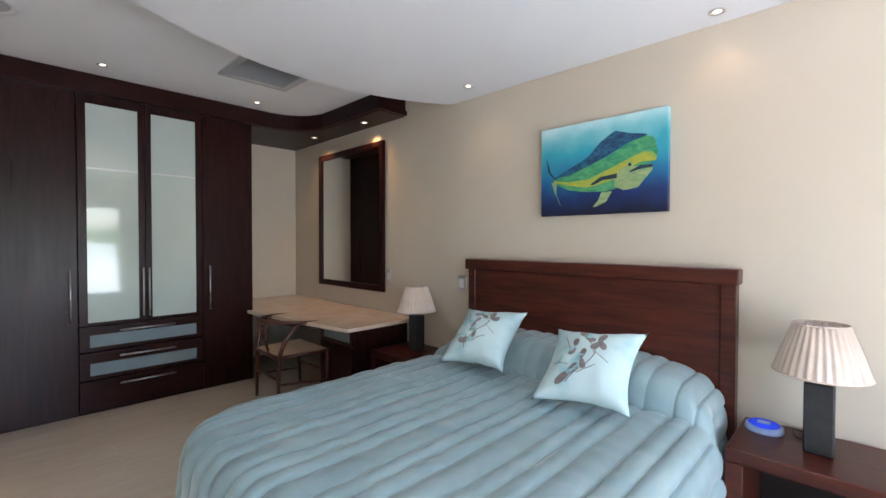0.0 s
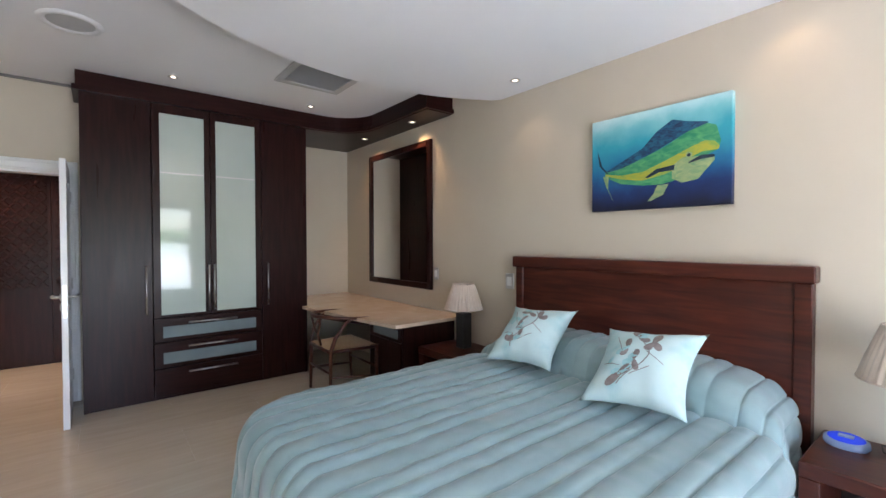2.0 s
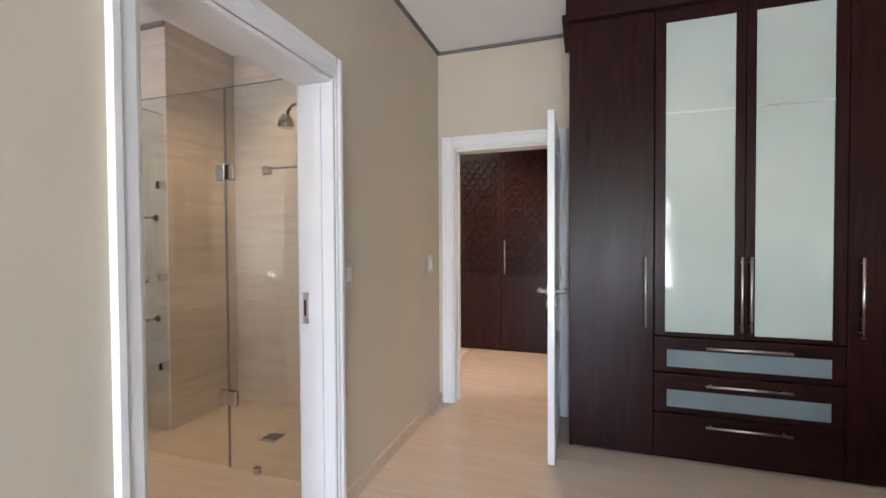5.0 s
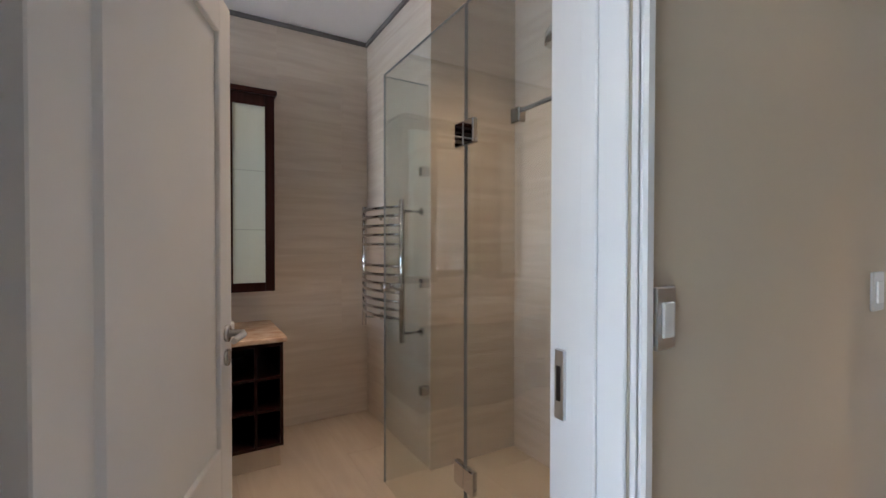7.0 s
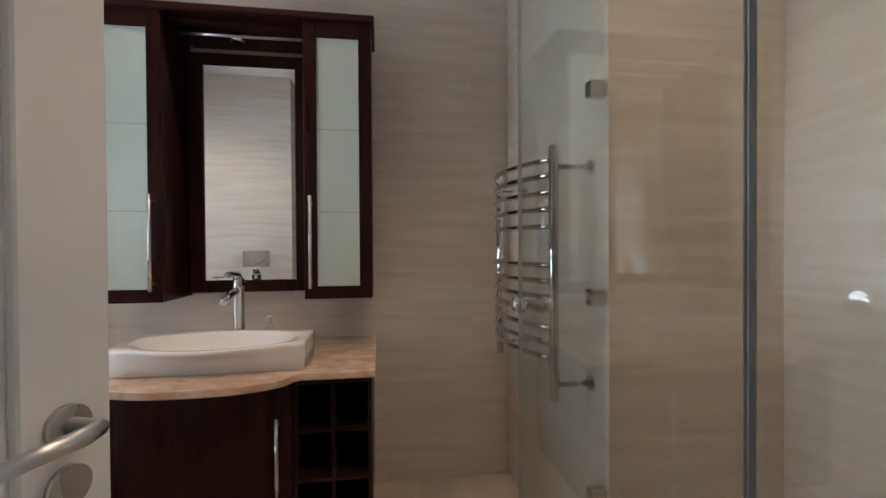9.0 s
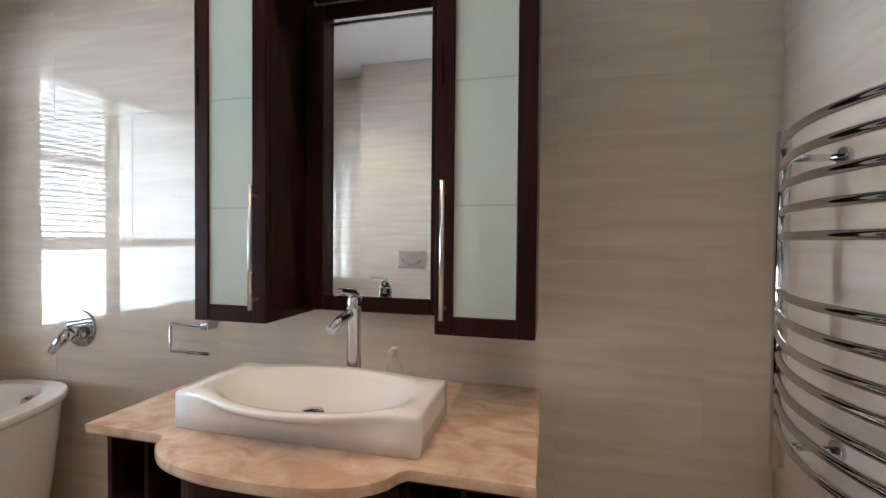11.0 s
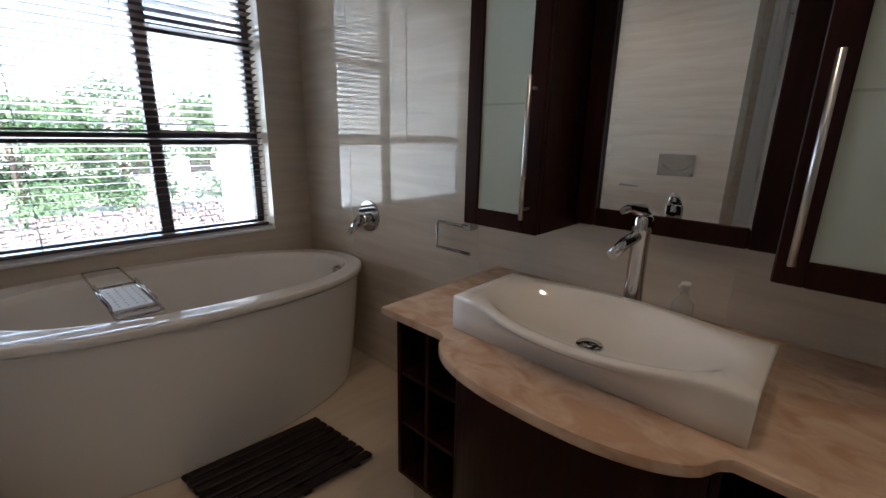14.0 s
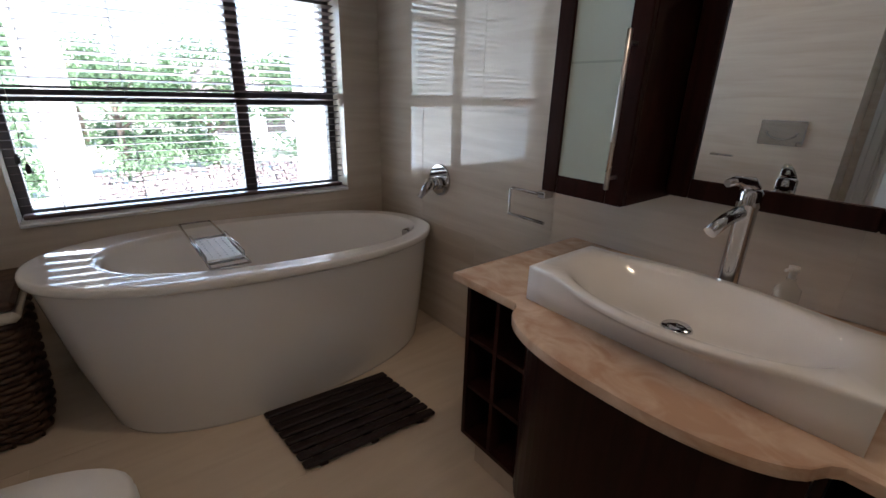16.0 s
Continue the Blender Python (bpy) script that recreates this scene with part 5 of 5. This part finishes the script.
# dark bars laid on the grate for the shade in its slots
for i in range(5):
    part("slot", B(-1.235 + i * 0.022, -1.225 + i * 0.022, 3.575, 3.665, 0.006, 0.0075), INSIDE, dn)

# ---- bathroom window with wooden blind ----
wi = thing("window_1", ((WX0 + WX1) / 2, 0, WZ0), "dark aluminium bathroom window with four panes", "window", "", "structure")
MX, T1, T2 = -2.195, 1.225, 1.73
fy0, fy1 = -0.03, 0.02
part("frame", M().box(WX0, WX0 + 0.04, fy0, fy1, WZ0, WZ1, 0.003).box(WX1 - 0.04, WX1, fy0, fy1, WZ0, WZ1, 0.003).box(WX0 + 0.04, WX1 - 0.04, fy0, fy1, WZ0, WZ0 + 0.04, 0.003).box(WX0 + 0.04, WX1 - 0.04, fy0, fy1, WZ1 - 0.04, WZ1, 0.003).box(MX - 0.03, MX + 0.03, fy0, fy1, WZ0 + 0.04, WZ1 - 0.04, 0.003).box(WX0 + 0.04, MX - 0.03, fy0, fy1, T1 - 0.03, T1 + 0.03, 0.003).box(WX0 + 0.04, MX - 0.03, fy0, fy1, T2 - 0.03, T2 + 0.03, 0.003).box(MX + 0.03, WX1 - 0.04, fy0, fy1, T1 - 0.025, T1 + 0.025, 0.003), FRAME, wi)
for x0, x1, z0, z1 in ((WX0, MX, WZ0, T1), (WX0, MX, T1, T2), (WX0, MX, T2, WZ1), (MX, WX1, WZ0, T1), (MX, WX1, T1, WZ1)):
    p = part("pane", B(x0 + 0.03, x1 - 0.03, -0.006, -0.001, z0 + 0.03, z1 - 0.03), GLASS, wi, "clear window pane")
    p.visible_shadow = False
part("sill", B(WX0 - 0.0, WX1 + 0.0, 0.022, WY + 0.012, WZ0 - 0.004, WZ0 + 0.012, 0.003), WHITE, wi, "pale glossy sill")
for x, z in ((WX0 + 0.3, T1), (WX0 + 0.3, T2)):
    part("stay", M().tube([(x - 0.09, 0.03, z), (x + 0.09, 0.03, z)], 0.008, 8), FRAME, wi)
bl = thing("venetian_blind", (MX, 0.08, WZ0), "dark wooden venetian blind lowered in the window", "blind")
part("headrail", B(WX0 + 0.01, WX1 - 0.01, 0.05, 0.115, WZ1 - 0.06, WZ1 - 0.002, 0.004), SLATW, bl)
part("bottom_rail", B(WX0 + 0.012, WX1 - 0.012, 0.055, 0.105, WZ0 + 0.016, WZ0 + 0.034, 0.004), SLATW, bl)
ns = 41
base_slat = None
for i in range(ns):
    z = WZ0 + 0.07 + i * (WZ1 - WZ0 - 0.15) / (ns - 1)
    if base_slat is None:
        m = M()
        k = len(m.v)
        m.box(WX0 + 0.012, WX1 - 0.012, 0.055, 0.105, -0.0015, 0.0015)
        m.v = [(x, y, z + zz + (y - 0.08) * 0.16) for x, y, zz in m.v]
        base_slat = part("slat", m, SLATW, bl)
        z_first = z
    else:
        o = new("slat", base_slat.data)
        o.parent = bl
        o.location = (0, 0, z - z_first)
for x in (WX0 + 0.12, WX0 + 0.5, MX + 0.12, MX + 0.5, WX1 - 0.15):
    part("ladder_cord", M().tube([(x, 0.107, WZ0 + 0.03), (x, 0.107, WZ1 - 0.05)], 0.0012, 5).tube([(x, 0.053, WZ0 + 0.03), (x, 0.053, WZ1 - 0.05)], 0.0012, 5), FRAME, bl)
for dx, zb in ((0.05, 1.0), (0.075, 0.96)):
    c_ = part("pull_cord", M().tube([(WX1 - 0.05 - dx * 0.3, 0.118, WZ1 - 0.06), (WX1 - dx, 0.122, zb)], 0.0015, 5), LINEN, bl)
    part("tassel", M().lathe(WX1 - dx, 0.122, [(0.004, zb + 0.005), (0.009, zb - 0.01), (0.01, zb - 0.03), (0.006, zb - 0.035)], 12), BLACK, c_, "dark wooden tassel")

# ---- bedroom glazed opening behind the walk ----
w2 = thing("window_2", (1.2, -2.8, 0), "white framed sliding glass doors to the balcony", "window", "", "structure")
for x in (-0.08, 0.78, 1.64, 2.45):
    part("stile", B(x - 0.02, x + 0.05, -2.82, -2.77, 0, 2.2, 0.004), WHITE, w2)
part("rail", M().box(-0.03, 2.43, -2.815, -2.775, 2.13, 2.2, 0.004).box(-0.03, 2.43, -2.815, -2.775, 0, 0.08, 0.004), WHITE, w2)
bal = thing("balcony", (1.7, -3.6, -0.2), "white balcony slab with horizontal railing", "balcony", "", "structure")
part("slab", B(-0.6, 3.7, -4.4, -2.9, -0.2, -0.02), RENDERW, bal)
for z in (0.35, 0.5, 0.65, 0.8, 0.95):
    part("rail", B(-0.6, 3.7, -4.35, -4.32, z - 0.03, z + 0.03, 0.004), WHITE, bal)
for x in (-0.5, 0.9, 2.3, 3.6):
    part("post", B(x - 0.03, x + 0.03, -4.32, -4.26, -0.02, 1.0, 0.004), WHITE, bal)

# ---- outside ----
GZ = -3.0
structure("ground", M().add([(-900, -900, GZ), (900, -900, GZ), (900, 900, GZ), (-900, 900, GZ)], [(0, 1, 2, 3)]), GRASS, "dry pale garden ground", "ground")
structure("road", B(-60, 60, -24, -16, GZ, GZ + 0.03), RENDERW, "pale paved driveway", "road")
pil = thing("white_pillar", (-1.35, -2.15, GZ), "white rendered pillar outside the bathroom window", "pillar")
part("shaft", B(-1.49, -1.21, -2.3, -2.0, GZ, 3.4, 0.01), RENDERW, pil)
part("foot", B(-1.55, -1.15, -2.36, -1.94, GZ, GZ + 0.3, 0.01), RENDERW, pil)
copy_thing(pil, pose(-3.46, -2.15, GZ))
structure("pavement", B(-30, 12, -12.4, -4.5, GZ, GZ + 0.04), RENDERW, "pale sunlit paved terrace below the window", "pavement")
# heaped brown blocks stand in for a bed of leafy mulch
bw = thing("boundary_wall", (-6.4, -13, GZ), "bank of small brown blocks for the leafy mulch bed", "garden wall")
rs = random.Random(5)
m = M()
for i in range(80):
    for j in range(13):
        x, z = -11.2 + i * 0.125 + rs.uniform(-0.06, 0.06), GZ + j * 0.15
        m.box(x, x + rs.uniform(0.08, 0.15), -13 - rs.uniform(0, 0.2), -12.5 - rs.uniform(0, 0.1) + j * -0.03, z, z + rs.uniform(0.08, 0.15), 0.02)
tagged(part("mulch_blocks", m, MULCH_ROOF, bw), kind="stuff")
hs = thing("neighbour_house", (-13, -34, GZ), "white neighbouring house with a low pitched roof", "house")
part("wall", B(-19, -8, -38, -32, GZ, GZ + 4.2), RENDERW, hs)
part("roof", M().add([(-19.6, -38.6, GZ + 4.2), (-7.4, -38.6, GZ + 4.2), (-7.4, -31.4, GZ + 4.2), (-19.6, -31.4, GZ + 4.2), (-18, -35, GZ + 6), (-9, -35, GZ + 6)], [(0, 1, 2, 3), (0, 1, 5, 4), (2, 3, 4, 5), (1, 2, 5), (3, 0, 4)]), MULCH_ROOF, hs)
for x in (-17, -13.5, -10):
    part("window", B(x, x + 1.4, -31.99, -31.95, GZ + 1.2, GZ + 2.6), FRAME, hs)


def tree(x, y, h, seed):
    """A tapered trunk with limbs and a crown of many small leaf blades in clumps."""
    rd = random.Random(seed)
    t = thing("tree", (x, y, GZ), "leafy green tree in the garden", "tree", "garden trees")
    tr_ = M().tube([(x, y, GZ), (x + 0.1, y, GZ + h * 0.3), (x + 0.05, y + 0.1, GZ + h * 0.7)], [0.22, 0.15, 0.06], 9)
    cl = []
    for i in range(19):
        a, e_ = rd.uniform(0, 6.28), rd.uniform(0.0, 1.0)
        r_ = h * 0.36 * math.sin(0.5 + e_ * 2.2) ** 0.7 * rd.uniform(0.6, 1.1)
        p = (x + r_ * math.cos(a), y + r_ * math.sin(a), GZ + h * (0.12 + 0.8 * e_))
        tr_.tube([(x + 0.08, y + 0.05, GZ + h * (0.1 + 0.5 * e_)), p], [0.06, 0.02], 6)
        cl.append(p)
    part("trunk", tr_, BARK, t)
    vs, fs = [], []
    for c_ in cl:
        for i in range(230):
            d_ = Vector((rd.gauss(0, 1), rd.gauss(0, 1), rd.gauss(0, 0.8))) * h * 0.075
            p = Vector(c_) + d_
            u_ = Vector((rd.gauss(0, 1), rd.gauss(0, 1), rd.gauss(0, 1))).normalized()
            w_ = u_.orthogonal().normalized()
            s_ = rd.uniform(0.10, 0.2)
            k_ = len(vs)
            vs += [p - u_ * s_, p + w_ * s_ * 0.45, p + u_ * s_, p - w_ * s_ * 0.45]
            fs.append((k_, k_ + 1, k_ + 2, k_ + 3))
    cr = M().add(vs, fs)
    me = cr.mesh("crown", (x, y, GZ), False)
    me.materials.append(LEAF)
    o = new("crown", me)
    o.parent = t


for i, (x, y, h) in enumerate(((-9, -15, 6.6), (-5.5, -17, 6.0), (-12.5, -19, 7.2), (-2.2, -16, 5.6), (-16, -24, 8.5), (-7, -25, 8.0), (1.5, -14, 6.2), (5, -18, 7.0), (-21, -28, 9.0), (-1, -27, 8.4))):
    tree(x * 1.25, y * 1.45, h, i + 3)
hl = M()
hl.grid(lambda u, v: (-160 + 320 * u, -95 - 70 * v, GZ + (8 + 3 * noise.noise((u * 6, 0, 1))) * math.sin(math.pi * min(1, v * 0.6 + 0.0)) ), 60, 12)
solid("backdrop_hill", hl, LEAF, "distant wooded green hillside", "hill", "", "structure")

# ---- tiles ----


def tile_set(parent, axis, fixed, u0, u1, v0, v1, tu, tv, material, out, holes=(), shift=0.5):
    """Lays tiles of tu by tv on a face; cut tiles at the ends; alike sizes share a mesh."""
    share = {}
    gap, th = 0.0008, 0.0013
    v, row = v0, 0
    while v < v1 - 0.01:
        ve = min(v + tv, v1)
        u = u0 - (tu * shift if row % 2 else 0)
        while u < u1 - 0.01:
            a, b_ = max(u, u0), min(u + tu, u1)
            u += tu
            if b_ - a < 0.02 or any(a < h_[1] and b_ > h_[0] and v < h_[3] and ve > h_[2] for h_ in holes):
                continue
            key = (round(b_ - a, 3), round(ve - v, 3))
            if key not in share:
                w_, h_ = key
                m_ = M()
                if axis == "z":
                    m_.box(gap, w_ - gap, gap, h_ - gap, -th, 0, 0.0003)
                elif axis == "x":
                    m_.box(*sorted((0, -out * th)), gap, w_ - gap, gap, h_ - gap, 0.0003)
                else:
                    m_.box(gap, w_ - gap, *sorted((0, -out * th)), gap, h_ - gap, 0.0003)
                me = m_.mesh("tile")
                me.materials.append(material)
                share[key] = me
            o = new("tile", share[key])
            o.parent = parent
            o.location = {"z": (a, v, fixed), "x": (fixed, a, v), "y": (a, fixed, v)}[axis]
        v, row = ve, row + 1


floor_ob = bpy.data.objects["floor"]
tile_set(floor_ob, "z", 0.0, -0.53, 3.45, -2.7, 6.29, 1.2, 0.6, FLOORT, 1)
tile_set(floor_ob, "z", 0.0, -2.95, -0.531, 0.15, 4.1, 1.2, 0.6, FLOORT, 1)
tile_set(bpy.data.objects["wall_bath_west"], "x", -2.946, 0.151, 3.499, 0.0, 2.8, 0.9, 0.6, BATHT, 1, (), 0.5)
